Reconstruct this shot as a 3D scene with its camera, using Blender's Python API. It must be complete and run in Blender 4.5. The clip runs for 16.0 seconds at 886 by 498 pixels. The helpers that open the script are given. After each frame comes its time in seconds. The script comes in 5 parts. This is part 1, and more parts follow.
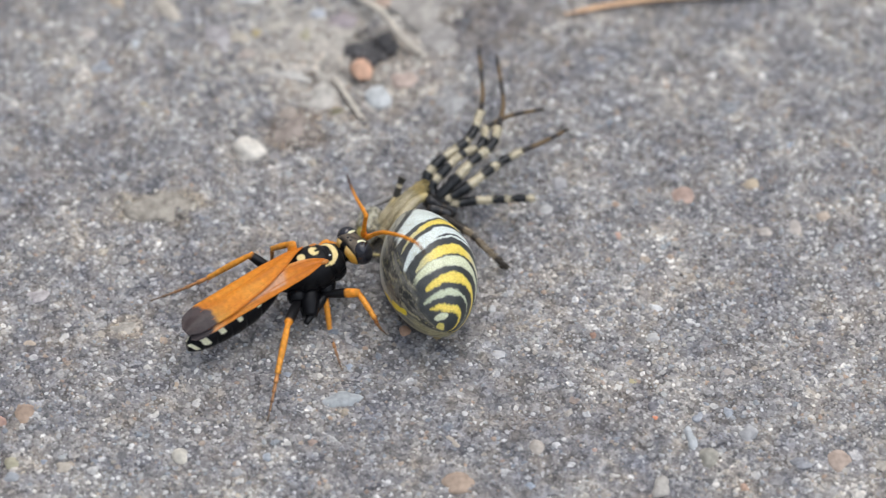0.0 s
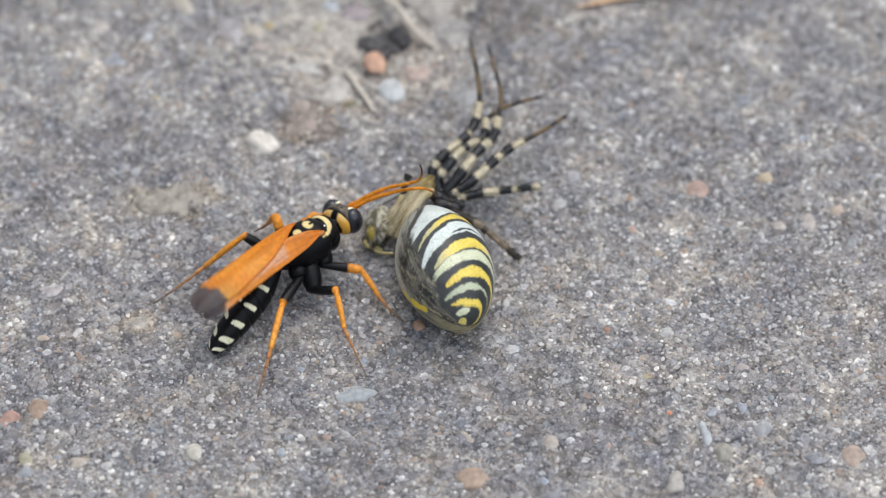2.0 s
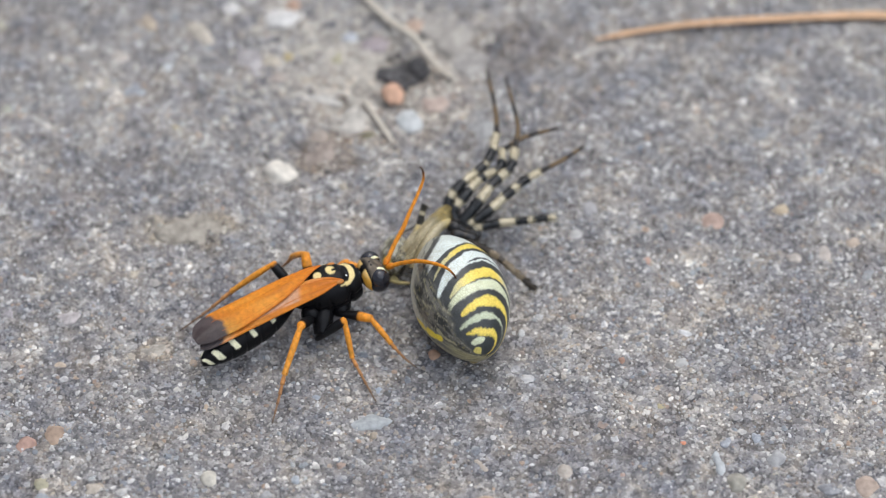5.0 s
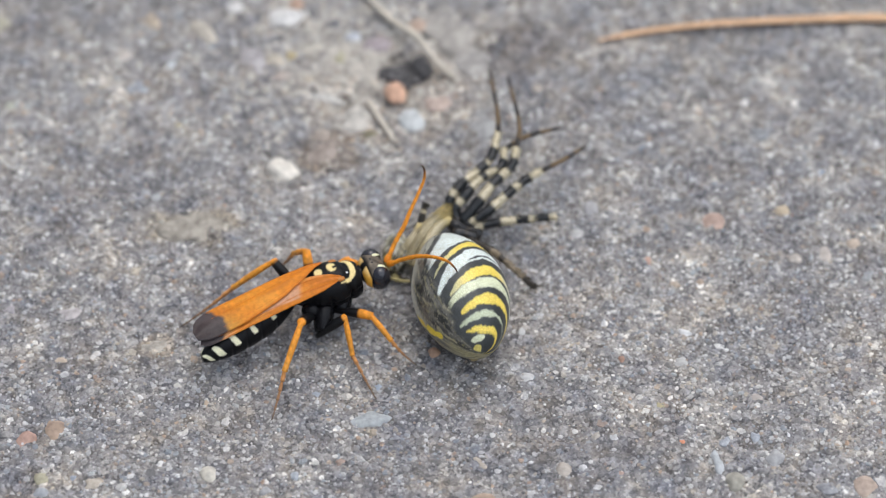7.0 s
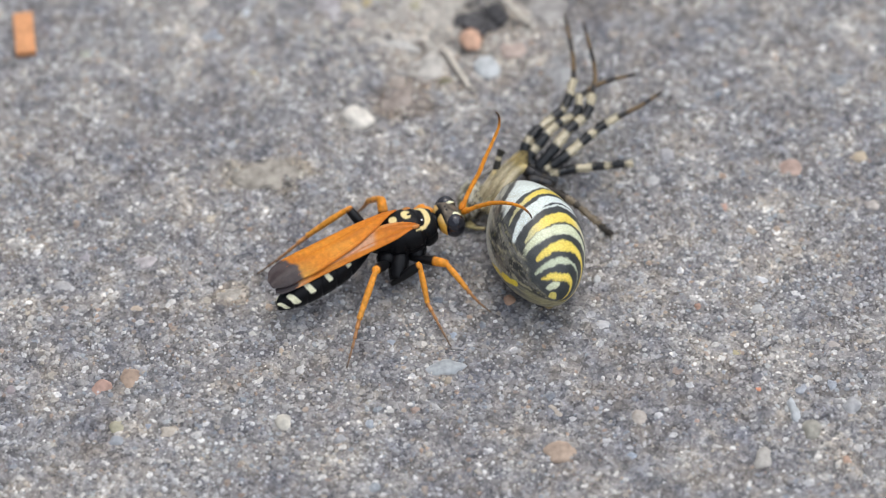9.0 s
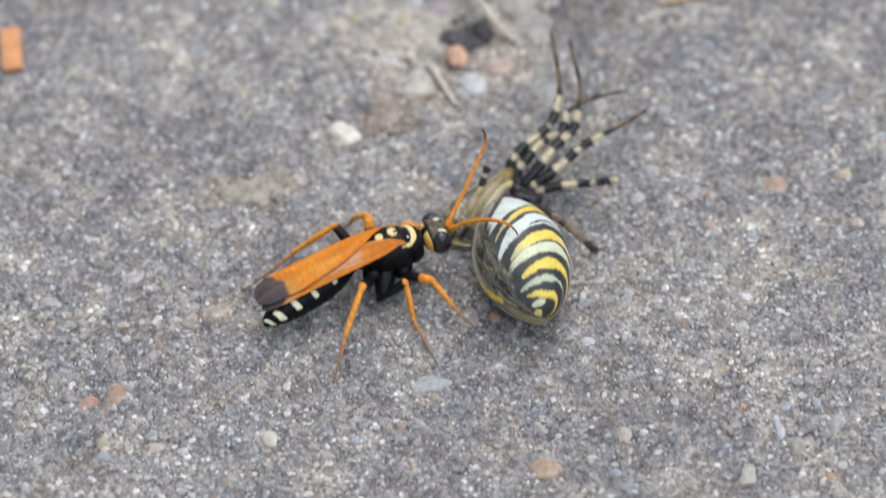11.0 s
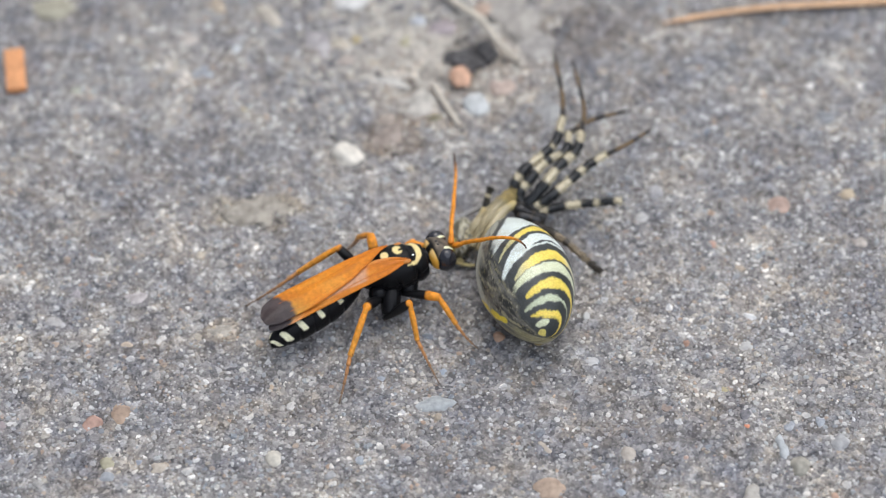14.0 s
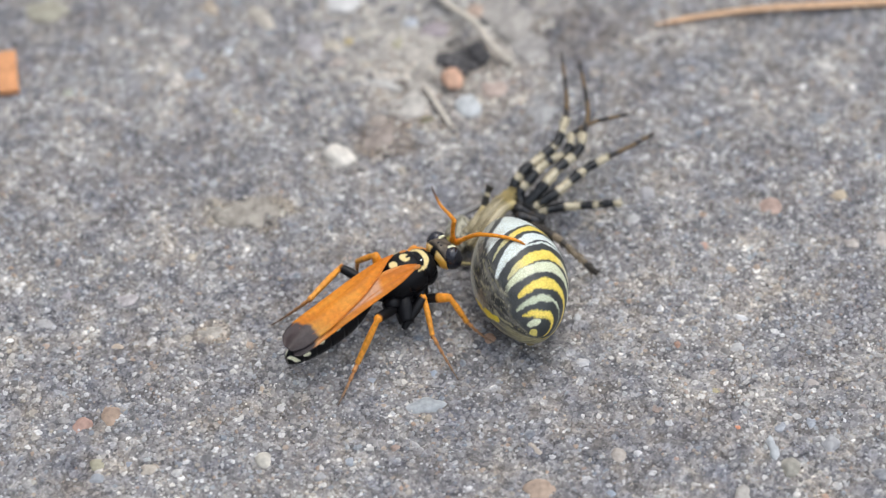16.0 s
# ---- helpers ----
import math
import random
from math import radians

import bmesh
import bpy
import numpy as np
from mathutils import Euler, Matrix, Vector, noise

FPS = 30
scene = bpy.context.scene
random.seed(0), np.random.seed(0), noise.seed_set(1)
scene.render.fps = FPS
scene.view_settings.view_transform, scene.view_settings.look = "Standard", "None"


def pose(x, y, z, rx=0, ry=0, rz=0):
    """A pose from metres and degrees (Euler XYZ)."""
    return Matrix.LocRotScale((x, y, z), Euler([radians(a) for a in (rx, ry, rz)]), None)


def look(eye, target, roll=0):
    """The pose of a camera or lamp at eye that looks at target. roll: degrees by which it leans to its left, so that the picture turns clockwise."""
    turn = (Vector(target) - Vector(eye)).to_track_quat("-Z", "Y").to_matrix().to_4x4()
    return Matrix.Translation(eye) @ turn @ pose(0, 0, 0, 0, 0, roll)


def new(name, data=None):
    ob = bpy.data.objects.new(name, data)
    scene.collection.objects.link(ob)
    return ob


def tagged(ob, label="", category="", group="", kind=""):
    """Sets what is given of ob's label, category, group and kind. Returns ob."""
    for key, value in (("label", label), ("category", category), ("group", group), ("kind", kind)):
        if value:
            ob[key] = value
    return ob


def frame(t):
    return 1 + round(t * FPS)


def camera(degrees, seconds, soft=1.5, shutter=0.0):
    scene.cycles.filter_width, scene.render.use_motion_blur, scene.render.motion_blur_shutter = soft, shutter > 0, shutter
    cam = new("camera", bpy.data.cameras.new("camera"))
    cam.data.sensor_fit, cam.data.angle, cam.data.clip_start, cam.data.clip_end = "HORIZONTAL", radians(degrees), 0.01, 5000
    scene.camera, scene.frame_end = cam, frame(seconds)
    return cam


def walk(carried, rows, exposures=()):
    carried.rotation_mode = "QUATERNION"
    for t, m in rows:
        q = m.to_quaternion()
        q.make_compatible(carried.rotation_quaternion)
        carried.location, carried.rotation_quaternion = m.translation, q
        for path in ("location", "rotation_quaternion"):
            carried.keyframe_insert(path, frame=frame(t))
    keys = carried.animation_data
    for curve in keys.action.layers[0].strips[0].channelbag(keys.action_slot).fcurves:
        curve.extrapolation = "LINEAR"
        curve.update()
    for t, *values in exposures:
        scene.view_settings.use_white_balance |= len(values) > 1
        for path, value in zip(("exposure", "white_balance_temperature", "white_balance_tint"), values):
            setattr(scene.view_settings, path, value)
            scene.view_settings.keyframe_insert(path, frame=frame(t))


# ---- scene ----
cam = camera(15, 16.0, soft=1.2, shutter=0.5)
walk(cam, [
    (0, look((0.00004, -0.19671, 0.23254), (0.00114, 0.00021, 0.00095), 0.299)),
    (0.5, look((-0.00163, -0.19524, 0.23342), (-0.00019, 0.00047, 0.00080), 0.293)),
    (1, look((-0.00066, -0.19546, 0.23271), (-0.00042, -0.00012, -0.00023), 0.051)),
    (1.5, look((-0.00000, -0.19541, 0.23288), (-0.00000, 0.00005, 0.00004), -0.000)),
    (2, look((-0.00079, -0.19513, 0.23349), (-0.00009, 0.00001, 0.00038), 0.200)),
    (2.5, look((-0.00067, -0.19663, 0.23198), (-0.00183, -0.00037, -0.00017), -0.235)),
    (3, look((-0.00137, -0.19637, 0.23274), (-0.00332, -0.00078, 0.00002), -0.436)),
    (3.5, look((0.00039, -0.19662, 0.23296), (-0.00258, -0.00134, -0.00001), -0.572)),
    (4, look((-0.00038, -0.19772, 0.23269), (-0.00191, 0.00227, 0.00375), -0.122)),
    (4.5, look((0.00025, -0.19687, 0.23333), (-0.00192, 0.00141, 0.00290), -0.223)),
    (7, look((0.00183, -0.19858, 0.23275), (-0.00163, 0.00083, 0.00332), -0.039)),
    (7.5, look((0.00063, -0.19820, 0.23262), (-0.00439, -0.00133, 0.00104), -0.486)),
    (8, look((0.00209, -0.19803, 0.23262), (-0.00727, -0.00172, 0.00069), -1.560)),
    (8.5, look((0.00119, -0.19738, 0.23264), (-0.00814, -0.00142, 0.00041), -1.493)),
    (8.7, look((0.00317, -0.19798, 0.23206), (-0.00846, -0.00222, -0.00022), -2.005)),
    (10.8, look((0.00270, -0.19696, 0.23435), (-0.00700, -0.00304, 0.00044), -1.638)),
    (11, look((0.00301, -0.19756, 0.23366), (-0.00710, -0.00180, 0.00131), -1.585)),
    (11.5, look((0.00293, -0.19765, 0.23400), (-0.00745, -0.00014, 0.00313), -1.816)),
    (12, look((0.00266, -0.19799, 0.23358), (-0.00721, -0.00072, 0.00249), -1.628)),
    (12.5, look((0.00329, -0.19740, 0.23386), (-0.00828, -0.00068, 0.00238), -2.092)),
    (13, look((0.00275, -0.19747, 0.23388), (-0.00945, -0.00091, 0.00230), -2.245)),
    (13.5, look((0.00316, -0.19779, 0.23384), (-0.00977, -0.00074, 0.00270), -2.135)),
    (14, look((0.00244, -0.19803, 0.23356), (-0.00745, -0.00055, 0.00264), -1.529)),
    (14.5, look((0.00372, -0.19777, 0.23350), (-0.00669, -0.00100, 0.00200), -1.723)),
    (15, look((0.00316, -0.19727, 0.23412), (-0.00783, -0.00107, 0.00217), -1.871)),
    (15.5, look((0.00317, -0.19722, 0.23432), (-0.00741, -0.00106, 0.00232), -1.686)),
    (16, look((0.00483, -0.19827, 0.23282), (-0.00664, -0.00022, 0.00247), -1.935)),
], exposures=[(0, -0.04), (4, -0.03), (8, -0.01), (16, 0.03)])
cam.data.dof.use_dof = True
cam.data.dof.focus_distance = 0.296
cam.data.dof.aperture_fstop = 18.0

# ---- light: an overcast sky ----
scene.view_settings.exposure = 0.0
world = bpy.data.worlds.new("overcast")
scene.world = world
world.use_nodes = True
sky = world.node_tree.nodes.new("ShaderNodeTexSky")
sky.sky_type, sky.sun_disc = "NISHITA", False
sky.sun_elevation, sky.sun_rotation = radians(70), radians(22)
sky.air_density, sky.dust_density, sky.ozone_density = 1.0, 4.5, 1.0
cloud = world.node_tree.nodes.new("ShaderNodeHueSaturation")
cloud.inputs["Saturation"].default_value = 0.5
world.node_tree.links.new(sky.outputs[0], cloud.inputs["Color"])
world.node_tree.links.new(cloud.outputs[0], world.node_tree.nodes["Background"].inputs[0])
world.node_tree.nodes["Background"].inputs[1].default_value = 0.15
lamp = bpy.data.lights.new("sun", "SUN")
lamp.energy, lamp.angle, lamp.color = 1.45, radians(85), (0.895, 0.97, 1.1)
sun = new("sun", lamp)
sun.matrix_world = look((0.4, -0.2, 0.87), (0, 0, 0))

MM = 0.001


# ---- materials ----
def shader(name, rough=0.6, spec=0.5):
    m = bpy.data.materials.new(name)
    m.use_nodes = True
    nt = m.node_tree
    b = nt.nodes["Principled BSDF"]
    b.inputs["Roughness"].default_value = rough
    b.inputs["Specular IOR Level"].default_value = spec
    return m, nt, b


def node(nt, kind, **values):
    n = nt.nodes.new(kind)
    for key, v in values.items():
        n.inputs[key.replace("_", " ")].default_value = v
    return n


def coords(nt):
    return nt.nodes.new("ShaderNodeTexCoord").outputs["Object"]


def noise_tex(nt, size_mm, detail=3.0, rough=0.6):
    n = node(nt, "ShaderNodeTexNoise", Scale=1000.0 / size_mm, Detail=detail, Roughness=rough)
    nt.links.new(coords(nt), n.inputs["Vector"])
    return n


def cells(nt, size_mm, feature="F1"):
    n = node(nt, "ShaderNodeTexVoronoi", Scale=1000.0 / size_mm)
    n.feature = feature
    nt.links.new(coords(nt), n.inputs["Vector"])
    return n


def ramp(nt, source, stops, mode="LINEAR"):
    r = nt.nodes.new("ShaderNodeValToRGB")
    r.color_ramp.interpolation = mode
    el = r.color_ramp.elements
    while len(el) < len(stops):
        el.new(0.5)
    for e, (p, c) in zip(el, stops):
        e.position, e.color = p, (*c, 1)
    nt.links.new(source, r.inputs[0])
    return r.outputs[0]


def mixed(nt, a, b, fac=0.5, blend="MIX"):
    m = nt.nodes.new("ShaderNodeMix")
    m.data_type, m.blend_type = "RGBA", blend
    for socket, v in ((m.inputs[0], fac), (m.inputs[6], a), (m.inputs[7], b)):
        if isinstance(v, bpy.types.NodeSocket):
            nt.links.new(v, socket)
        elif isinstance(v, tuple):
            socket.default_value = (*v, 1)
        else:
            socket.default_value = v
    return m.outputs[2]


def relief(nt, b, height, size_mm, strength=0.5):
    u = node(nt, "ShaderNodeBump", Strength=strength, Distance=size_mm * MM)
    nt.links.new(height, u.inputs["Height"])
    nt.links.new(u.outputs[0], b.inputs["Normal"])


def plain(name, colour, rough=0.5, spec=0.5, grain=0.4, amount=0.25, bump=0.05):
    """One colour, with a fine and a coarse variation and a slight relief."""
    m, nt, b = shader(name, rough, spec)
    fine, coarse = noise_tex(nt, grain), noise_tex(nt, grain * 5, 2.0)
    dark, light = tuple(c * (1 - amount) for c in colour), tuple(min(1, c * (1 + amount)) for c in colour)
    c = ramp(nt, fine.outputs[0], [(0.3, dark), (0.7, light)])
    c = mixed(nt, c, ramp(nt, coarse.outputs[0], [(0.3, dark), (0.7, light)]), 0.45)
    nt.links.new(c, b.inputs["Base Color"])
    relief(nt, b, fine.outputs[0], bump)
    return m


def patterned(name, rough=0.4, spec=0.5, grain=0.25, amount=0.3, bump=0.03, scales=0.0, alpha=1.0):
    """The animal's own pattern, from the mesh, with grain over it."""
    m, nt, b = shader(name, rough, spec)
    a = nt.nodes.new("ShaderNodeAttribute")
    a.attribute_name = "pattern"
    n = noise_tex(nt, grain)
    c = mixed(nt, a.outputs[0], ramp(nt, n.outputs[0], [(0.3, (1 - amount,) * 3), (0.7, (1, 1, 1))]), 1.0, "MULTIPLY")
    height = n.outputs[0]
    if scales:
        v = cells(nt, scales, "DISTANCE_TO_EDGE")
        c = mixed(nt, c, ramp(nt, v.outputs["Distance"], [(0.0, (0.7, 0.66, 0.52)), (0.18, (1, 1, 1))]), 0.65, "MULTIPLY")
        height = v.outputs["Distance"]
    nt.links.new(c, b.inputs["Base Color"])
    b.inputs["Alpha"].default_value = alpha
    relief(nt, b, height, bump)
    return m


# dirt and crust on the slab: place, half size in millimetres, tint
STAINS = ((-12.6, 15.6, 3.4, 2.8, (0.94, 0.83, 0.71)), (-19.3, 26.6, 3.2, 2.6, (0.78, 0.76, 0.76)), (5.2, 30.0, 5.5, 4.5, (0.84, 0.8, 0.76)),
          (-7.5, 23.5, 10.0, 8.0, (1.24, 1.16, 1.05)), (-24.8, 6.3, 5.0, 2.6, (0.86, 0.82, 0.74)), (-27.2, -8.0, 1.9, 1.6, (1.25, 1.15, 1.0)))


def stained(nt, c):
    for x, y, rx, ry, tint in STAINS:
        off = nt.nodes.new("ShaderNodeVectorMath")
        off.operation, off.inputs[1].default_value = "SUBTRACT", (x * MM, y * MM, 0)
        nt.links.new(coords(nt), off.inputs[0])
        by = nt.nodes.new("ShaderNodeVectorMath")
        by.operation, by.inputs[1].default_value = "MULTIPLY", (1000 / rx, 1000 / ry, 0)
        nt.links.new(off.outputs[0], by.inputs[0])
        far = nt.nodes.new("ShaderNodeVectorMath")
        far.operation = "LENGTH"
        nt.links.new(by.outputs[0], far.inputs[0])
        ragged = nt.nodes.new("ShaderNodeMath")
        ragged.operation, ragged.inputs[2].default_value = "MULTIPLY_ADD", -0.55
        nt.links.new(noise_tex(nt, 2.5, 4.0).outputs[0], ragged.inputs[0])
        ragged.inputs[1].default_value = 1.1
        total = nt.nodes.new("ShaderNodeMath")
        total.operation = "ADD"
        nt.links.new(far.outputs["Value"], total.inputs[0])
        nt.links.new(ragged.outputs[0], total.inputs[1])
        c = mixed(nt, c, mixed(nt, c, tint, 1.0, "MULTIPLY"), ramp(nt, total.outputs[0], [(0.75, (1, 1, 1)), (1.0, (0, 0, 0))]))
    return c


def concrete_material():
    m, nt, b = shader("weathered_concrete", 0.9, 0.25)
    grit = cells(nt, 0.55)
    # the low stops are darkened to give the crevices between grains their shade
    stops = [(0.0, (0.085, 0.084, 0.083)), (0.2, (0.155, 0.152, 0.15)), (0.5, (0.225, 0.219, 0.215)),
             (0.8, (0.36, 0.35, 0.335)), (1.0, (0.56, 0.548, 0.53))]
    sep = nt.nodes.new("ShaderNodeSeparateColor")
    nt.links.new(grit.outputs["Color"], sep.inputs[0])
    c = ramp(nt, sep.outputs[0], stops)
    fine = cells(nt, 0.2)
    sep2 = nt.nodes.new("ShaderNodeSeparateColor")
    nt.links.new(fine.outputs["Color"], sep2.inputs[0])
    c = mixed(nt, c, ramp(nt, sep2.outputs[1], stops), 0.45)
    patch = noise_tex(nt, 13.0, 3.0)
    c = mixed(nt, c, ramp(nt, patch.outputs[0], [(0.38, (0.84, 0.84, 0.86)), (0.5, (1.0, 0.995, 0.985)), (0.62, (1.2, 1.17, 1.12))]), 0.8, "MULTIPLY")
    stain = noise_tex(nt, 4.0, 5.0)
    c = mixed(nt, c, ramp(nt, stain.outputs[0], [(0.36, (0.78, 0.78, 0.81)), (0.5, (0.97, 0.96, 0.94)), (0.64, (1.28, 1.24, 1.16))]), 0.85, "MULTIPLY")
    warm = noise_tex(nt, 2.2, 3.0)
    c = mixed(nt, c, ramp(nt, warm.outputs[0], [(0.4, (0.93, 0.97, 1.09)), (0.62, (1.08, 1.0, 0.92))]), 0.7, "MULTIPLY")
    clump = noise_tex(nt, 1.7, 4.0, 0.65)
    c = mixed(nt, c, ramp(nt, clump.outputs[0], [(0.34, (0.55, 0.55, 0.56)), (0.5, (0.8, 0.8, 0.8)), (0.66, (1.04, 1.04, 1.035))]), 0.7, "MULTIPLY")
    earth = noise_tex(nt, 7.0, 4.0)
    c = mixed(nt, c, ramp(nt, earth.outputs[0], [(0.36, (0.98, 1.0, 1.02)), (0.5, (1.0, 1.0, 1.0)), (0.6, (1.0, 0.985, 0.965)), (0.7, (0.95, 0.9, 0.84))]), 0.8, "MULTIPLY")
    c = stained(nt, c)
    nt.links.new(c, b.inputs["Base Color"])
    relief(nt, b, grit.outputs["Distance"], 0.12, 0.6)
    return m


def grain_material(single=False):
    """Sand in all its colours; single: for grains that are objects of their own."""
    m, nt, b = shader("quartz_grains", 0.4, 0.5)
    g = nt.nodes.new("ShaderNodeObjectInfo" if single else "ShaderNodeNewGeometry")
    c = ramp(nt, g.outputs["Random" if single else "Random Per Island"], [
        (0.0, (0.09, 0.09, 0.093)), (0.04, (0.19, 0.187, 0.187)), (0.16, (0.26, 0.249, 0.247)), (0.4, (0.34, 0.333, 0.328)), (0.6, (0.43, 0.42, 0.41)),
        (0.68, (0.43, 0.39, 0.33)), (0.72, (0.4, 0.29, 0.22)), (0.74, (0.25, 0.285, 0.325)), (0.78, (0.36, 0.385, 0.405)), (0.84, (0.54, 0.533, 0.52)),
        (0.94, (0.64, 0.632, 0.62)), (1.0, (0.8, 0.795, 0.785))])
    n = noise_tex(nt, 0.3)
    c = mixed(nt, c, ramp(nt, n.outputs[0], [(0.3, (0.68, 0.68, 0.68)), (0.7, (1.15, 1.15, 1.15))]), 1.0, "MULTIPLY")
    patch = noise_tex(nt, 13.0, 3.0)
    c = mixed(nt, c, ramp(nt, patch.outputs[0], [(0.38, (0.84, 0.84, 0.86)), (0.5, (1.0, 0.995, 0.985)), (0.62, (1.2, 1.17, 1.12))]), 0.8, "MULTIPLY")
    stain = noise_tex(nt, 4.0, 5.0)
    c = mixed(nt, c, ramp(nt, stain.outputs[0], [(0.36, (0.78, 0.78, 0.81)), (0.5, (0.97, 0.96, 0.94)), (0.64, (1.3, 1.26, 1.17))]), 0.85, "MULTIPLY")
    clump = noise_tex(nt, 1.7, 4.0, 0.65)
    c = mixed(nt, c, ramp(nt, clump.outputs[0], [(0.34, (0.55, 0.55, 0.56)), (0.5, (0.8, 0.8, 0.8)), (0.66, (1.04, 1.04, 1.035))]), 0.7, "MULTIPLY")
    earth = noise_tex(nt, 7.0, 4.0)
    c = mixed(nt, c, ramp(nt, earth.outputs[0], [(0.36, (0.98, 1.0, 1.02)), (0.5, (1.0, 1.0, 1.0)), (0.6, (1.0, 0.985, 0.965)), (0.7, (0.95, 0.9, 0.84))]), 0.8, "MULTIPLY")
    c = stained(nt, c)
    nt.links.new(c, b.inputs["Base Color"])
    relief(nt, b, n.outputs[0], 0.04)
    return m


CONCRETE, GRAINS, GRAIN = concrete_material(), grain_material(), grain_material(True)
GRIT = plain("beige_grit", (0.43, 0.4, 0.35), 0.8, 0.3, 0.9, 0.45, 0.08)
SKIN = patterned("wasp_cuticle", 0.34, 0.15, 0.14, 0.25, 0.05)
EYE = plain("dark_eye", (0.014, 0.014, 0.02), 0.16, 0.7, 0.1, 0.2, 0.004)
TEGULA = plain("brown_orange_cuticle", (0.5, 0.19, 0.04), 0.5, 0.3, 0.2, 0.4, 0.03)
TIBIA = patterned("orange_leg", 0.42, 0.3, 0.4, 0.42, 0.03)
WING = patterned("amber_wing", 0.42, 0.22, 0.4, 0.27, 0.03, alpha=0.97)
VEIN = plain("brown_vein", (0.55, 0.15, 0.012), 0.55, 0.25)
BLACK = plain("black_cuticle", (0.006, 0.006, 0.007), 0.26, 0.16, 0.15, 0.4, 0.05)
ABDOMEN = patterned("banded_abdomen", 0.3, 0.45, 0.9, 0.16, 0.012, scales=0.23)
SPIDERLEG = patterned("banded_leg", 0.32, 0.45, 0.2, 0.35, 0.05)
CARAPACE = patterned("mottled_carapace", 0.35, 0.45, 0.35, 0.4, 0.06)
FUR = patterned("pale_fur", 0.8, 0.2, 0.2, 0.5, 0.08)
STRAW = plain("dry_straw", (0.52, 0.475, 0.4), 0.75, 0.2, 0.3, 0.3, 0.05)
NEEDLE = plain("dry_needle", (0.62, 0.4, 0.24), 0.6, 0.3, 0.35, 0.3, 0.06)
CHIP = plain("orange_wood", (0.62, 0.3, 0.14), 0.75, 0.2, 0.4, 0.25, 0.06)


# ---- meshes ----
def data_of(name, verts, faces, colours=None, smooth=True):
    me = bpy.data.meshes.new(name)
    me.from_pydata([tuple(float(c) * MM for c in v) for v in verts], [], faces)
    me.update()
    if colours is not None:
        a = me.color_attributes.new("pattern", "FLOAT_COLOR", "POINT")
        a.data.foreach_set("color", np.concatenate([np.asarray(colours, float), np.ones((len(verts), 1))], 1).ravel())
    if smooth:
        me.polygons.foreach_set("use_smooth", [True] * len(me.polygons))
    return me


def part(name, data, material, parent=None, label="", at=None):
    """One mesh under a thing or part. data: a mesh, or (verts, faces, colours) in millimetres."""
    me = data if isinstance(data, bpy.types.Mesh) else data_of(name, *data)
    if not me.materials:
        me.materials.append(material)
    ob = new(name, me)
    if parent:
        ob.parent = parent
    if at is not None:
        ob.matrix_basis = at
    return tagged(ob, label)


def loft(n, m, section, colour=None):
    """A closed skin: section(u) gives the centre, two half axes as vectors; u runs from 0 to 1."""
    verts, cols, faces = [], [], []
    for i in range(n + 1):
        u = i / n
        c, a, b = (np.asarray(v, float) for v in section(u))
        for j in range(m):
            th = 2 * math.pi * j / m
            p = c + a * math.cos(th) + b * math.sin(th)
            verts.append(p)
            if colour:
                cols.append(colour(u, th, p))
    for i in range(n):
        for j in range(m):
            k = (j + 1) % m
            faces.append((i * m + j, (i + 1) * m + j, (i + 1) * m + k, i * m + k))
    for row in (0, n):
        c = np.mean(verts[row * m:row * m + m], axis=0)
        verts.append(c)
        if colour:
            cols.append(np.mean(cols[row * m:row * m + m], axis=0))
        w = len(verts) - 1
        for j in range(m):
            e = (row * m + j, row * m + (j + 1) % m, w)
            faces.append(e if row == 0 else e[::-1])
    return verts, faces, (cols if colour else None)


def joined(*pieces):
    verts, faces, cols = [], [], []
    for v, f, c in pieces:
        faces += [tuple(i + len(verts) for i in q) for q in f]
        verts += list(v)
        cols += list(c if c is not None else [(0.5, 0.5, 0.5)] * len(v))
    return verts, faces, cols


def spline(points, n):
    """Points along a smooth line through the given ones."""
    p = [np.asarray(q, float) for q in points]
    p = [2 * p[0] - p[1]] + p + [2 * p[-1] - p[-2]]
    line = []
    for i in range(1, len(p) - 2):
        for k in range(n):
            t = k / n
            line.append(0.5 * ((2 * p[i]) + (p[i + 1] - p[i - 1]) * t + (2 * p[i - 1] - 5 * p[i] + 4 * p[i + 1] - p[i + 2]) * t * t
                               + (3 * p[i] - p[i - 1] - 3 * p[i + 1] + p[i + 2]) * t ** 3))
    return line + [p[-2]]


def tube(points, radius, colour=None, n=6, m=10, flat=1.0):
    """A round stalk along a smooth line; radius(u), colour(u)."""
    line = spline(points, n)

    def section(u):
        i = min(int(u * (len(line) - 1) + 1e-6), len(line) - 2)
        way = line[i + 1] - line[i]
        way = way / (np.linalg.norm(way) + 1e-9)
        side = np.cross(way, (0.03, 0.1, 1.0))
        side = side / (np.linalg.norm(side) + 1e-9)
        up = np.cross(side, way)
        r = radius(u)
        return line[min(round(u * (len(line) - 1)), len(line) - 1)], side * r, up * r * flat
    return loft(len(line) - 1, m, section, (lambda u, th, p: colour(u)) if colour else None)


def ball(c, r, n=14, m=18, colour=None):
    def section(u):
        a = math.pi * (0.02 + 0.96 * u)
        return (c[0] - r[0] * math.cos(a), c[1], c[2]), (0, r[1] * math.sin(a), 0), (0, 0, r[2] * math.sin(a))
    return loft(n, m, section, colour)


def step(a, b, x):
    t = min(1.0, max(0.0, (x - a) / (b - a)))
    return t * t * (3 - 2 * t)


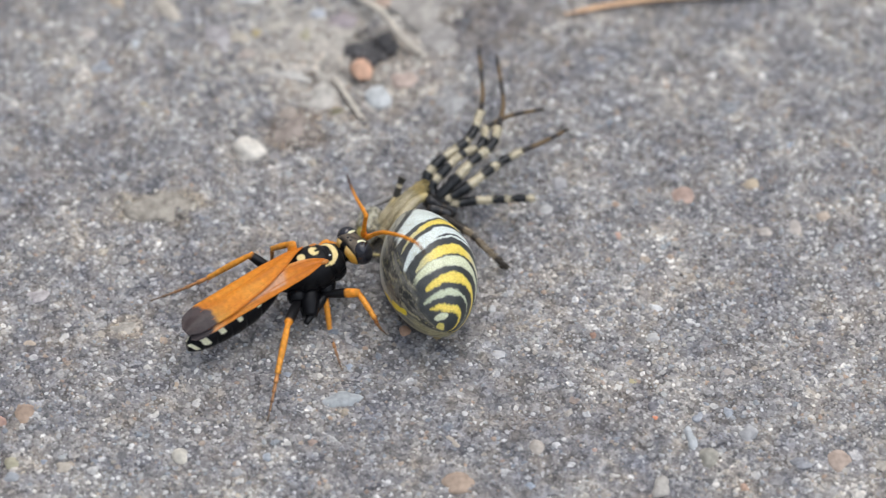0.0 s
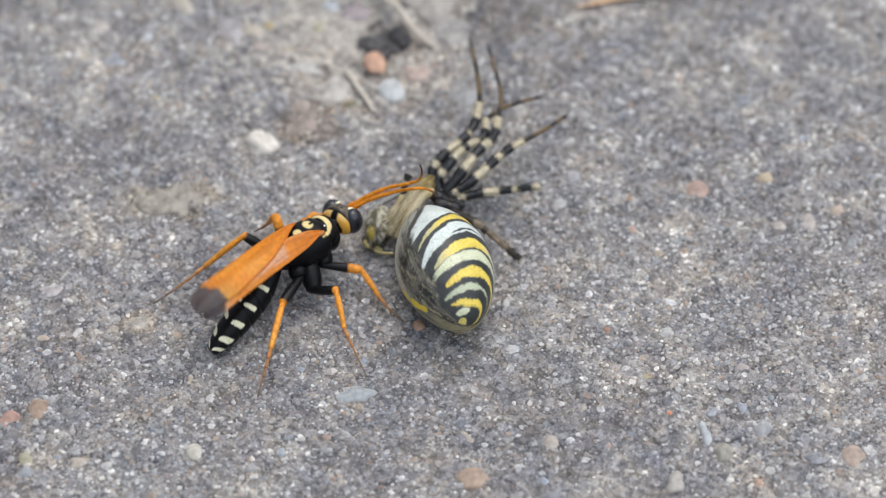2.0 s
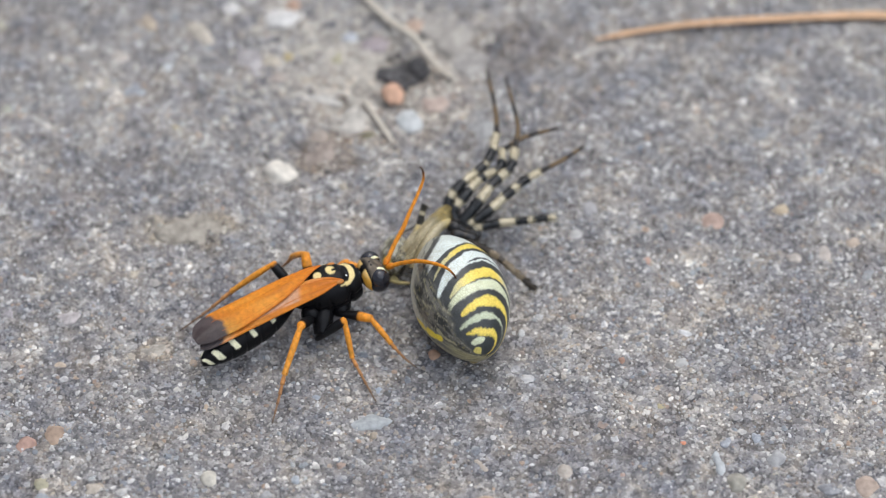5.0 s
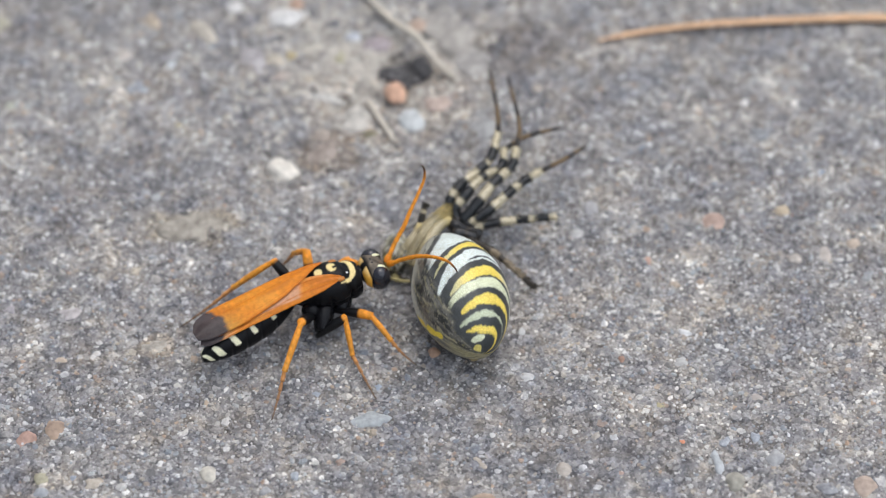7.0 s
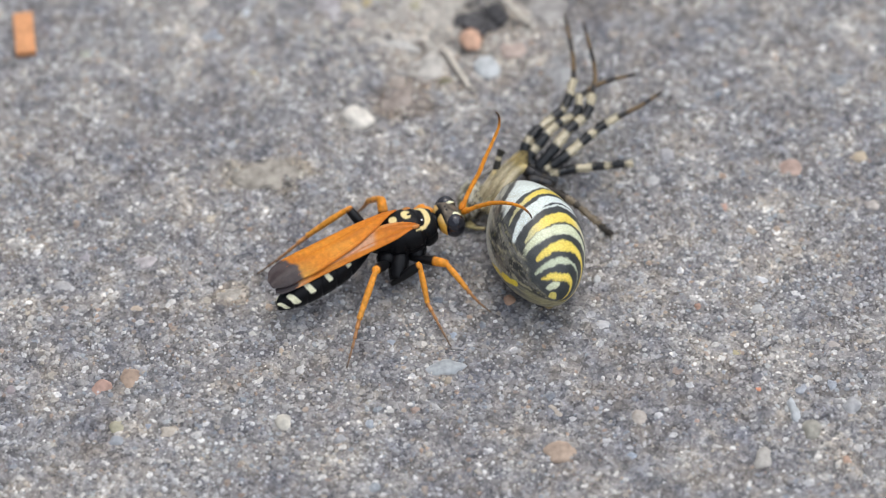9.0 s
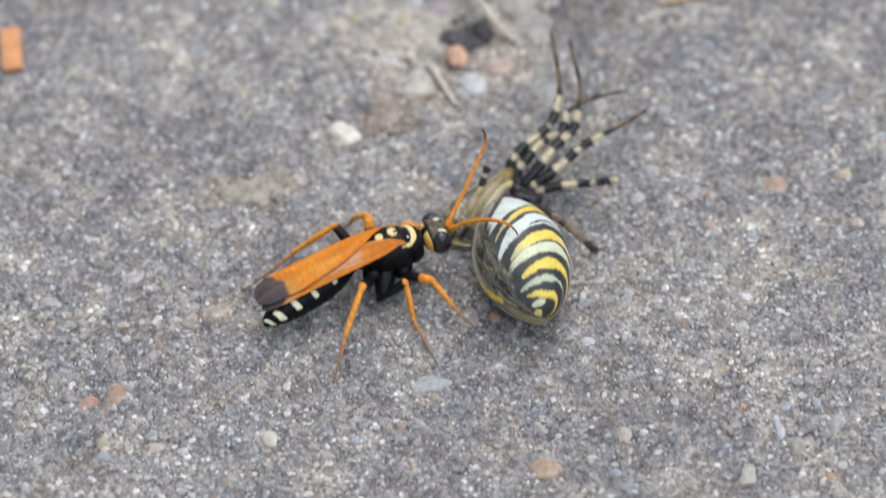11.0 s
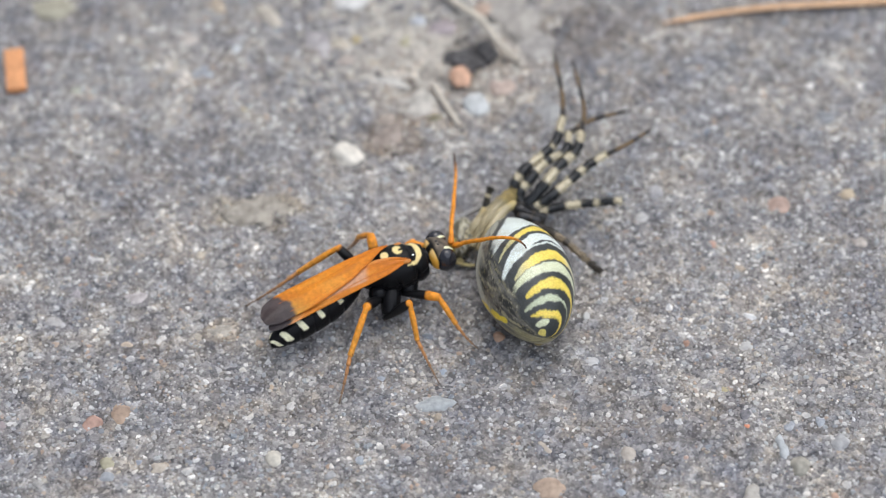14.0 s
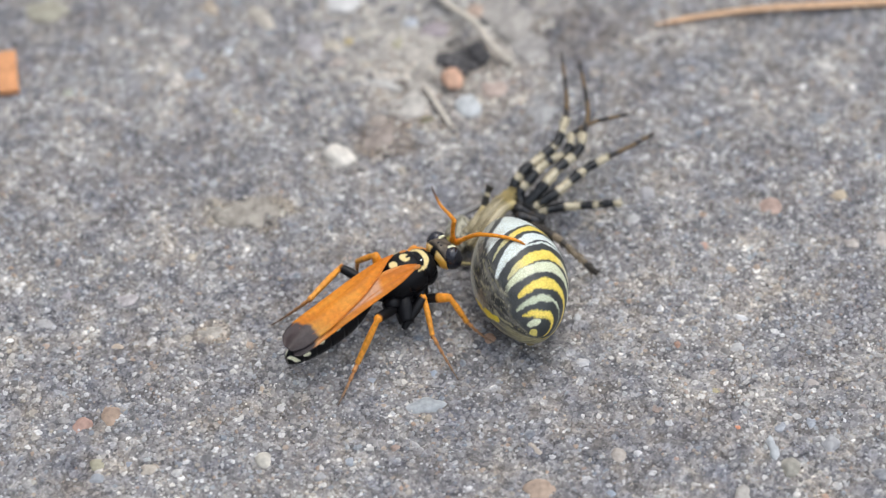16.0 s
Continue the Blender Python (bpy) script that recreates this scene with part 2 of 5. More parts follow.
def blend(a, b, f):
    return tuple(p + (q - p) * f for p, q in zip(a, b))


# ---- the ground ----
RNG = np.random.default_rng(5)


def lattice(x, y, size, seed):
    """Smooth random heights from -1 to 1 on a lattice of the given size."""
    table = np.random.default_rng(seed).uniform(-1, 1, (256, 256))
    gx, gy = x / size, y / size
    ix, iy = np.floor(gx).astype(int), np.floor(gy).astype(int)
    fx, fy = gx - ix, gy - iy
    fx, fy = fx * fx * (3 - 2 * fx), fy * fy * (3 - 2 * fy)
    h = lambda a, b: table[a % 256, b % 256]  # noqa: E731
    return (h(ix, iy) * (1 - fx) + h(ix + 1, iy) * fx) * (1 - fy) + (h(ix, iy + 1) * (1 - fx) + h(ix + 1, iy + 1) * fx) * fy


def height(x, y):
    """The surface of the slab, in millimetres."""
    x, y = np.asarray(x, float), np.asarray(y, float)
    h = 0.16 * lattice(x, y, 6.3, 1) + 0.12 * lattice(x, y, 2.1, 2) + 0.12 * lattice(x, y, 0.8, 3) + 0.08 * lattice(x, y, 0.4, 4)
    broken = np.exp(-(((x + 10) / 9) ** 2 + ((y - 27) / 8.5) ** 2) ** 2)
    h += broken * (0.45 * lattice(x, y, 2.4, 7) + 0.25 * lattice(x, y, 1.1, 8) - 0.35)
    h -= 1.5 * np.exp(-(((x + 5.6) / 2.1) ** 2 + ((y - 26.9) / 1.9) ** 2) ** 1.5)
    return h - 0.12


def build_ground():
    far = [0.3 * 1.9 ** k for k in range(1, 23)]
    xs, ys = np.arange(-62, 52.01, 0.3), np.arange(-38, 48.01, 0.3)
    xs = np.concatenate([xs[0] - np.array(far[::-1]), xs, xs[-1] + np.array(far)])
    ys = np.concatenate([ys[0] - np.array(far[::-1]), ys, ys[-1] + np.array(far)])
    gx, gy = np.meshgrid(xs, ys)
    verts = np.stack([gx, gy, height(gx, gy)], -1).reshape(-1, 3) * MM
    nx, ny = len(xs), len(ys)
    i = (np.arange(ny - 1)[:, None] * nx + np.arange(nx - 1)[None]).ravel()
    quads = np.stack([i, i + 1, i + nx + 1, i + nx], 1)
    me = bpy.data.meshes.new("ground")
    me.vertices.add(len(verts))
    me.vertices.foreach_set("co", verts.ravel())
    me.loops.add(quads.size)
    me.loops.foreach_set("vertex_index", quads.ravel())
    me.polygons.add(len(quads))
    me.polygons.foreach_set("loop_start", np.arange(len(quads)) * 4)
    me.polygons.foreach_set("use_smooth", np.ones(len(quads), bool))
    me.update(calc_edges=True)
    me.materials.append(CONCRETE)
    return tagged(new("ground", me), "grey weathered concrete slab with exposed sand grains", "ground", kind="structure")


def ico():
    bm = bmesh.new()
    bmesh.ops.create_icosphere(bm, subdivisions=1, radius=1.0)
    v = np.array([p.co[:] for p in bm.verts])
    f = np.array([[q.index for q in p.verts] for p in bm.faces])
    bm.free()
    return v, f


def build_grains(name, x, y, r, material, label, rise=0.15):
    v, f = ico()
    n = len(x)
    size = r[:, None] * RNG.uniform(0.7, 1.35, (n, 3)) * np.array([1.0, 1.0, 0.36])
    turn = RNG.uniform(0, 2 * math.pi, n)
    local = v[None] * (1 + RNG.uniform(-0.3, 0.3, (n, len(v), 1))) * size[:, None]
    c, s = np.cos(turn)[:, None], np.sin(turn)[:, None]
    co = np.stack([local[..., 0] * c - local[..., 1] * s + x[:, None], local[..., 0] * s + local[..., 1] * c + y[:, None],
                   local[..., 2] + (height(x, y) + r * rise)[:, None]], -1)
    faces = (f[None] + (np.arange(n) * len(v))[:, None, None]).reshape(-1, 3)
    me = bpy.data.meshes.new(name)
    me.vertices.add(co.shape[0] * co.shape[1])
    me.vertices.foreach_set("co", (co * MM).ravel())
    me.loops.add(faces.size)
    me.loops.foreach_set("vertex_index", faces.ravel())
    me.polygons.add(len(faces))
    me.polygons.foreach_set("loop_start", np.arange(len(faces)) * 3)
    me.polygons.foreach_set("use_smooth", np.zeros(len(faces), bool))
    me.update(calc_edges=True)
    me.materials.append(material)
    return tagged(new(name, me), label, "grit", kind="stuff")


def scatter(step_mm, low, high, share=0.78):
    gx, gy = np.meshgrid(np.arange(-58, 48, step_mm), np.arange(-34, 44, step_mm))
    x, y = gx.ravel(), gy.ravel()
    x, y = x + RNG.uniform(-0.5, 0.5, len(x)) * step_mm, y + RNG.uniform(-0.5, 0.5, len(y)) * step_mm
    some = RNG.random(len(x)) < share + 0.4 * lattice(x, y, 2.6, 21) + 0.3 * lattice(x, y, 9.0, 22)
    r = low + (high - low) * RNG.random(len(x)) ** 2.4
    return x[some], y[some], r[some]


ground = build_ground()
build_grains("sand_grains", *scatter(0.34, 0.12, 0.3), GRAINS, "pale grey and beige sand grains set in concrete", -0.05)


def build_coarse():
    """The 300 larger grains round the two animals are pieces of the slab one by one; the rest is joined."""
    x, y, r = scatter(1.15, 0.26, 0.52, 0.45)
    near = np.zeros(len(x), bool)
    near[np.argsort(np.hypot((x + 2) / 1.3, y + 4))[:300]] = True
    build_grains("coarse_grains", x[~near], y[~near], r[~near], GRAINS, "larger grey, white and brown grains set in concrete", -0.12)
    v, f = ico()
    kinds = []
    for _ in range(16):
        co = v * (1 + RNG.uniform(-0.3, 0.3, (len(v), 1))) * RNG.uniform(0.7, 1.35, 3) * (1, 1, 0.36)
        kinds.append(data_of("grain", co, [tuple(int(i) for i in q) for q in f], None, False))
        kinds[-1].materials.append(GRAIN)
    for k, (gx, gy, gr) in enumerate(zip(x[near], y[near], r[near])):
        ob = new("grain", kinds[k % 16])
        ob.parent = ground
        ob.matrix_basis = pose(gx * MM, gy * MM, (float(height(gx, gy)) - 0.12 * gr) * MM, 0, 0, 47 * k) @ Matrix.Scale(gr, 4)


build_coarse()


def rubble():
    n = 2600
    x, y = RNG.normal(-11, 5.0, n), RNG.normal(28.0, 5.0, n)
    return x, y, 0.13 + 0.5 * RNG.random(n) ** 4


build_grains("broken_grit", *rubble(), GRIT, "loose beige grit in a broken patch of concrete", -0.2)


# ---- stones ----
def stone_mesh(seed, rx, ry, rz, rough=0.16):
    bm = bmesh.new()
    bmesh.ops.create_icosphere(bm, subdivisions=3, radius=1.0)
    off = Vector((seed * 3.7, seed * 1.3, seed * 2.1))
    for v in bm.verts:
        k = 1 + rough * noise.noise(v.co * 1.3 + off) * 1.6 + rough * 0.35 * noise.noise(v.co * 4 + off)
        p = v.co * k
        v.co = (p.x * rx * MM, p.y * ry * MM, max(-0.6, p.z) * rz * MM)
    me = bpy.data.meshes.new("pebble")
    bm.to_mesh(me)
    bm.free()
    me.polygons.foreach_set("use_smooth", [True] * len(me.polygons))
    return me


def pebble(x, y, rx, ry, rz, turn, colour, label, rough=0.16, up=0.0):
    me = stone_mesh(len(bpy.data.objects) % 97, rx, ry, rz, rough)
    dusty = tuple(0.82 * c + 0.18 * g for c, g in zip(colour, (0.33, 0.325, 0.32)))
    flat = rz < 0.33
    me.materials.append(plain("stone", dusty, 0.85 if flat else 0.7, 0.2 if flat else 0.3, 0.55, 0.5 if flat else 0.34, 0.2 if flat else 0.08))
    ob = new("pebble", me)
    deep = 0.26 if 0.33 <= rz < 0.8 and y < 15 else 0.16
    ob.matrix_basis = pose(x * MM, y * MM, (float(height(x, y)) + up - deep) * MM, 0, 0, turn)
    return tagged(ob, label, "pebble", "pebbles set in the concrete")


pebble(-17.0, 13.2, 1.5, 1.6, 1.0, 30, (0.74, 0.69, 0.6), "off-white angular quartz pebble bedded in concrete", 0.28)
pebble(-5.0, 19.9, 1.25, 1.5, 0.45, 20, (0.5, 0.52, 0.515), "pale blue-grey flat oval pebble in a broken patch", up=0.3)
pebble(-6.5, 23.2, 1.0, 1.4, 0.6, 24, (0.62, 0.36, 0.23), "orange rounded pebble at the edge of a hole", up=0.55)
pebble(-2.6, 22.0, 1.3, 1.1, 0.5, 15, (0.476, 0.364, 0.3), "pinkish beige low pebble in a broken patch", 0.25)
pebble(-10.4, 20.2, 1.7, 1.6, 0.7, 10, (0.49, 0.458, 0.402), "cream rough pebble half buried in grit", 0.28)
pebble(-25.0, 6.1, 4.4, 2.1, 0.32, 14, (0.33, 0.295, 0.24), "olive-brown flat stone flush with the concrete", 0.4, up=-0.08)
pebble(-13.2, 15.9, 1.9, 1.5, 0.3, 35, (0.29, 0.235, 0.195), "dull brown flat stone in the concrete", 0.34, up=0.0)
pebble(-24.4, 13.0, 1.7, 1.5, 0.3, 20, (0.205, 0.2, 0.198), "grey-brown flat stone in the concrete", 0.34, up=0.0)
pebble(23.3, 7.6, 1.05, 1.1, 0.5, 0, (0.432, 0.296, 0.232), "terracotta-pink rounded pebble in the concrete")
pebble(29.6, 9.0, 0.8, 0.7, 0.5, 0, (0.531, 0.427, 0.291), "yellowish small pebble in the concrete")
pebble(17.2, 2.7, 0.65, 0.7, 0.35, 40, (0.557, 0.341, 0.253), "pale orange flat chip of stone")
pebble(20.1, -5.7, 0.75, 0.4, 0.5, -20, (0.797, 0.789, 0.773), "white shiny quartz chip in the concrete", 0.3)
pebble(22.6, -20.3, 0.55, 1.45, 0.5, 8, (0.445, 0.469, 0.477), "grey elongated pebble in the concrete", 0.25)
pebble(-21.6, -22.3, 0.75, 1.0, 0.6, 25, (0.606, 0.566, 0.478), "cream oval pebble in the concrete")
pebble(2.4, -25.2, 1.4, 1.25, 0.7, 10, (0.43, 0.31, 0.22), "tan rounded pebble in the concrete", 0.2)
pebble(-7.8, -16.1, 1.75, 0.95, 0.7, 12, (0.4, 0.425, 0.43), "pale blue-grey glassy oval pebble", 0.2)
pebble(19.6, -18.2, 0.42, 0.42, 0.35, 0, (0.74, 0.28, 0.14), "bright orange tiny pebble")
pebble(9.2, -21.2, 0.85, 0.95, 0.55, 0, (0.485, 0.429, 0.365), "pale tan rounded pebble in the concrete")
pebble(6.0, -11.1, 0.75, 0.6, 0.5, 0, (0.578, 0.57, 0.562), "light grey small pebble near the spider")
pebble(19.8, -9.1, 0.75, 0.75, 0.5, 0, (0.5, 0.495, 0.475), "light grey rounded pebble in the concrete")
pebble(-35.3, -17.5, 1.2, 1.4, 0.6, 0, (0.36, 0.25, 0.17), "brown rounded pebble beside a red one")
pebble(-37.8, -18.6, 0.85, 1.0, 0.6, -30, (0.44, 0.265, 0.2), "brick-red rounded pebble in the concrete")
pebble(-36.0, -23.0, 0.7, 0.75, 0.5, 0, (0.39, 0.36, 0.24), "ochre yellow small pebble in the concrete")
pebble(-32.6, -9.3, 0.4, 0.9, 0.35, -25, (0.653, 0.629, 0.589), "off-white elongated chip in the concrete")
pebble(-22.3, -14.6, 0.4, 0.7, 0.35, 0, (0.492, 0.38, 0.268), "light brown small pebble in the concrete")
pebble(-24.9, -12.5, 0.55, 0.45, 0.35, 0, (0.591, 0.567, 0.511), "cream small pebble in the concrete")
pebble(35.2, -22.7, 1.1, 1.1, 0.6, 0, (0.437, 0.333, 0.261), "pinkish tan rounded pebble in the concrete")
pebble(33.2, 4.0, 0.9, 1.25, 0.5, 10, (0.457, 0.401, 0.353), "beige oval pebble in the concrete")
pebble(36.0, 5.0, 0.75, 0.75, 0.5, 0, (0.525, 0.421, 0.325), "pale orange-beige pebble in the concrete")
pebble(-46.6, 32.0, 2.1, 1.7, 0.9, 0, (0.349, 0.325, 0.237), "olive-grey rounded stone in the concrete", 0.2)
pebble(-25.5, 31.4, 0.9, 1.9, 0.5, 35, (0.446, 0.398, 0.326), "tan elongated stone in the concrete")
pebble(-17.5, 33.4, 1.7, 1.3, 0.8, 0, (0.675, 0.659, 0.627), "whitish stone in the broken patch", 0.22)
pebble(-4.5, 32.8, 1.2, 1.0, 0.6, 0, (0.47, 0.334, 0.246), "pinkish orange stone in the broken patch")
pebble(-8.5, 30.2, 1.5, 1.1, 0.6, 30, (0.351, 0.295, 0.303), "mauve-grey stone in the broken patch", 0.22)
pebble(-14.5, 29.5, 1.3, 1.0, 0.6, 10, (0.537, 0.497, 0.417), "beige stone in the broken patch", 0.25)
pebble(-18.6, 27.6, 1.2, 0.9, 0.5, 50, (0.463, 0.407, 0.319), "sandy stone in the broken patch", 0.25)
pebble(-2.3, -8.5, 0.6, 0.55, 0.45, 0, (0.461, 0.277, 0.173), "rust-brown small pebble beside the spider", up=0.1)
pebble(-12.6, -13.4, 0.5, 0.45, 0.35, 0, (0.329, 0.361, 0.409), "blue-grey tiny pebble in the concrete")
pebble(10.6, 6.0, 0.8, 0.8, 0.45, 0, (0.457, 0.449, 0.433), "light grey pebble in the concrete")
pebble(14.2, -21.7, 0.4, 0.4, 0.35, 0, (0.471, 0.327, 0.263), "pale red tiny pebble")
pebble(-42.5, -7.4, 0.8, 0.6, 0.4, 0, (0.416, 0.4, 0.384), "light grey flat pebble in the concrete")
pebble(-45.7, -19.0, 0.7, 0.6, 0.48, 34, (0.3, 0.25, 0.25), "mauve flat pebble in the concrete", 0.25)
pebble(-31.6, -23.4, 0.9, 0.7, 0.56, 38, (0.48, 0.42, 0.34), "tan flat pebble in the concrete", 0.25)
pebble(-35.5, -10.0, 0.5, 0.6, 0.40, 84, (0.5, 0.4, 0.3), "beige small pebble in the concrete", 0.25)
pebble(-41.9, -9.8, 0.5, 0.45, 0.36, 14, (0.48, 0.36, 0.27), "pale orange small pebble in the concrete", 0.25)
pebble(-27.2, -8.0, 1.2, 0.95, 0.3, 3, (0.42, 0.38, 0.32), "sandy flat stone near the wasp", 0.4, up=0.06)
pebble(-33.3, -22.8, 0.45, 0.45, 0.36, 40, (0.3, 0.33, 0.38), "blue-grey small pebble in the concrete", 0.25)
pebble(-35.9, -24.6, 1.0, 0.6, 0.48, 2, (0.33, 0.35, 0.37), "slate-grey flat pebble in the concrete", 0.25)
pebble(-7.1, -12.5, 0.45, 0.5, 0.36, 3, (0.36, 0.42, 0.5), "bluish small pebble by the wasp's foot", 0.25)
pebble(-14.0, -22.5, 0.5, 0.55, 0.40, 85, (0.4, 0.44, 0.48), "pale blue small pebble in the concrete", 0.25)
pebble(2.0, -20.8, 0.45, 1.0, 0.36, 48, (0.42, 0.36, 0.29), "tan elongated pebble in the concrete", 0.25)
pebble(2.9, -17.7, 0.45, 0.5, 0.36, 31, (0.6, 0.59, 0.57), "whitish small pebble in the concrete", 0.25)
pebble(-7.5, -17.5, 0.55, 0.5, 0.40, 80, (0.36, 0.3, 0.22), "brownish small pebble beside a glassy one", 0.25)
pebble(-10.2, -20.9, 0.5, 0.4, 0.32, 19, (0.4, 0.29, 0.23), "reddish brown small pebble in the concrete", 0.25)
pebble(-16.5, -24.0, 0.6, 0.55, 0.44, 56, (0.36, 0.36, 0.36), "mid-grey pebble in the concrete", 0.25)
pebble(8.5, -25.4, 0.55, 0.5, 0.40, 44, (0.33, 0.38, 0.44), "blue-grey pebble low in the concrete", 0.25)
pebble(24.1, -22.3, 1.1, 0.9, 0.72, 70, (0.35, 0.33, 0.27), "olive-grey flat pebble in the concrete", 0.25)
pebble(27.6, -19.8, 1.1, 0.9, 0.72, 83, (0.42, 0.42, 0.42), "light grey angular pebble in the concrete", 0.25)
pebble(26.9, -25.6, 0.5, 0.5, 0.40, 35, (0.5, 0.32, 0.22), "rusty small pebble in the concrete", 0.25)
pebble(10.9, -21.1, 0.4, 0.4, 0.32, 80, (0.72, 0.71, 0.7), "white tiny quartz grain", 0.25)
pebble(19.8, -25.5, 1.2, 0.8, 0.64, 70, (0.46, 0.43, 0.38), "beige flat stone in the concrete", 0.25)
pebble(5.6, -5.9, 0.45, 0.5, 0.36, 41, (0.55, 0.55, 0.53), "pale grey small pebble near the spider", 0.25)
pebble(-13.4, 17.8, 0.9, 0.8, 0.64, 25, (0.4, 0.33, 0.27), "dull pinkish stone beside the white pebble", 0.25)
pebble(-11.0, 11.8, 0.7, 0.6, 0.48, 20, (0.42, 0.37, 0.29), "yellow-grey small pebble in the concrete", 0.25)
pebble(-40.7, -4.0, 0.6, 0.6, 0.48, 75, (0.36, 0.33, 0.34), "mauve-grey small pebble in the concrete", 0.25)
pebble(11.8, 9.2, 0.8, 0.8, 0.64, 35, (0.38, 0.37, 0.37), "grey rounded pebble in the concrete", 0.25)
pebble(6.9, 24.3, 0.6, 0.5, 0.40, 0, (0.42, 0.36, 0.3), "pale brown small pebble in the concrete", 0.25)
pebble(19.2, 22.1, 0.6, 0.6, 0.48, 80, (0.45, 0.38, 0.33), "pinkish small pebble in the concrete", 0.25)
pebble(-30.6, 32.9, 1.1, 1.3, 0.3, 20, (0.42, 0.34, 0.25), "tan flat stone in the concrete", 0.3, up=0.06)
pebble(-33.0, 28.3, 1.0, 0.9, 0.3, 0, (0.48, 0.43, 0.38), "pale beige flat stone in the concrete", 0.3, up=0.06)
pebble(-28.3, 26.7, 0.5, 0.5, 0.35, 0, (0.6, 0.64, 0.66), "pale bluish small pebble in the concrete", 0.3, up=0)
pebble(-43.3, 21.2, 0.9, 1.0, 0.3, 0, (0.42, 0.42, 0.34), "pale olive flat stone in the concrete", 0.3, up=0)
pebble(-27.0, 19.0, 0.6, 0.4, 0.3, -20, (0.5, 0.42, 0.26), "ochre small chip of stone", 0.3, up=0)
pebble(-36.5, 10.2, 1.3, 0.8, 0.25, -5, (0.24, 0.215, 0.205), "brown-grey flat stone in the concrete", 0.3, up=0.06)
pebble(-30.8, 24.0, 1.5, 1.1, 0.25, 10, (0.33, 0.35, 0.38), "bluish grey flat stone in the concrete", 0.3, up=0.06)
pebble(-35.1, -4.4, 1.1, 0.9, 0.28, 15, (0.45, 0.41, 0.4), "pinkish grey flat stone in the concrete", 0.3, up=0.06)
pebble(-20.5, 27.5, 1.3, 2.0, 0.25, 25, (0.36, 0.335, 0.335), "mauve-grey smooth flat stone in the concrete", 0.3, up=0)
pebble(-16.6, 35.3, 0.8, 0.7, 0.5, 0, (0.5, 0.32, 0.22), "rusty orange stone in the broken patch", 0.3, up=0.1)
pebble(-12.9, 32.8, 0.9, 0.6, 0.4, 10, (0.12, 0.12, 0.13), "dark grey stone in the broken patch", 0.3, up=0.1)
pebble(-11.8, 28.6, 1.1, 1.0, 0.4, 0, (0.38, 0.35, 0.22), "olive stone in the broken patch", 0.3, up=0.05)
pebble(-10.9, 31.1, 0.8, 0.7, 0.5, 30, (0.5, 0.53, 0.57), "pale bluish stone in the broken patch", 0.3, up=0.1)
pebble(-22.6, 34.8, 0.9, 0.8, 0.5, 0, (0.62, 0.6, 0.57), "off-white stone at the edge of the broken patch", 0.3, up=0.05)
pebble(-17.6, 25.5, 1.4, 0.7, 0.4, -15, (0.42, 0.35, 0.3), "dull brown stone at the rim of the broken patch", 0.3, up=0)
pebble(-16.7, 28.8, 0.5, 0.5, 0.4, 0, (0.5, 0.4, 0.2), "yellow small stone in the broken patch", 0.3, up=0.1)
pebble(-13.6, 23.2, 2.4, 0.5, 0.35, -10, (0.56, 0.54, 0.49), "pale ridge of mortar at the rim of the patch", 0.3, up=0.05)
pebble(-1.2, 31.9, 2.6, 3.2, 0.22, 20, (0.33, 0.305, 0.27), "smooth taupe patch of mortar", 0.3, up=0.06)
pebble(0.9, 27.6, 1.9, 2.0, 0.22, -20, (0.32, 0.3, 0.275), "smooth grey-brown patch of mortar", 0.3, up=0.03)
pebble(2.1, 19.9, 1.7, 2.2, 0.22, 5, (0.33, 0.325, 0.315), "smooth grey patch of mortar", 0.3, up=0.02)
pebble(-8.6, 18.2, 1.2, 0.5, 0.3, 10, (0.2, 0.18, 0.1), "dark olive crumb beside a stem", 0.3, up=0.05)
pebble(33.4, 14.0, 0.55, 0.5, 0.35, 0, (0.3, 0.36, 0.45), "slate-blue small pebble in the concrete", 0.3, up=0)
pebble(27.9, 18.6, 1.0, 0.9, 0.25, 0, (0.24, 0.25, 0.26), "dark grey flat stone in the concrete", 0.3, up=0.06)
pebble(30.5, 3.4, 0.9, 0.6, 0.3, 15, (0.46, 0.41, 0.36), "beige flat chip in the concrete", 0.3, up=0)
pebble(10.3, 9.4, 0.45, 0.5, 0.3, 0, (0.1, 0.08, 0.08), "blackish tiny stone in the concrete", 0.3, up=0)
pebble(23.4, -17.8, 0.8, 0.8, 0.28, 10, (0.36, 0.38, 0.41), "bluish grey flat pebble in the concrete", 0.3, up=0)
pebble(26.0, -17.5, 0.55, 0.6, 0.3, 0, (0.38, 0.41, 0.45), "slate-grey small pebble in the concrete", 0.3, up=0)
pebble(19.5, -16.9, 0.6, 0.7, 0.3, 25, (0.17, 0.165, 0.18), "dark mauve pebble in the concrete", 0.3, up=0)
pebble(13.7, -17.7, 0.4, 0.4, 0.3, 0, (0.6, 0.6, 0.6), "whitish tiny pebble in the concrete", 0.3, up=0)
pebble(31.9, -23.1, 1.1, 0.7, 0.28, 10, (0.26, 0.265, 0.28), "grey flat stone in the concrete", 0.3, up=0)
pebble(14.5, -9.0, 0.42, 0.42, 0.4, 0, (0.36, 0.2, 0.13), "rust-brown round small pebble in the concrete", 0.2)
# no real stone: a pit in the slab, its shade put into a blackish colour
pebble(14.4, -11.9, 0.5, 0.5, 0.34, 20, (0.07, 0.065, 0.06), "blackish small stone standing in for a dark pit in the concrete", 0.3)
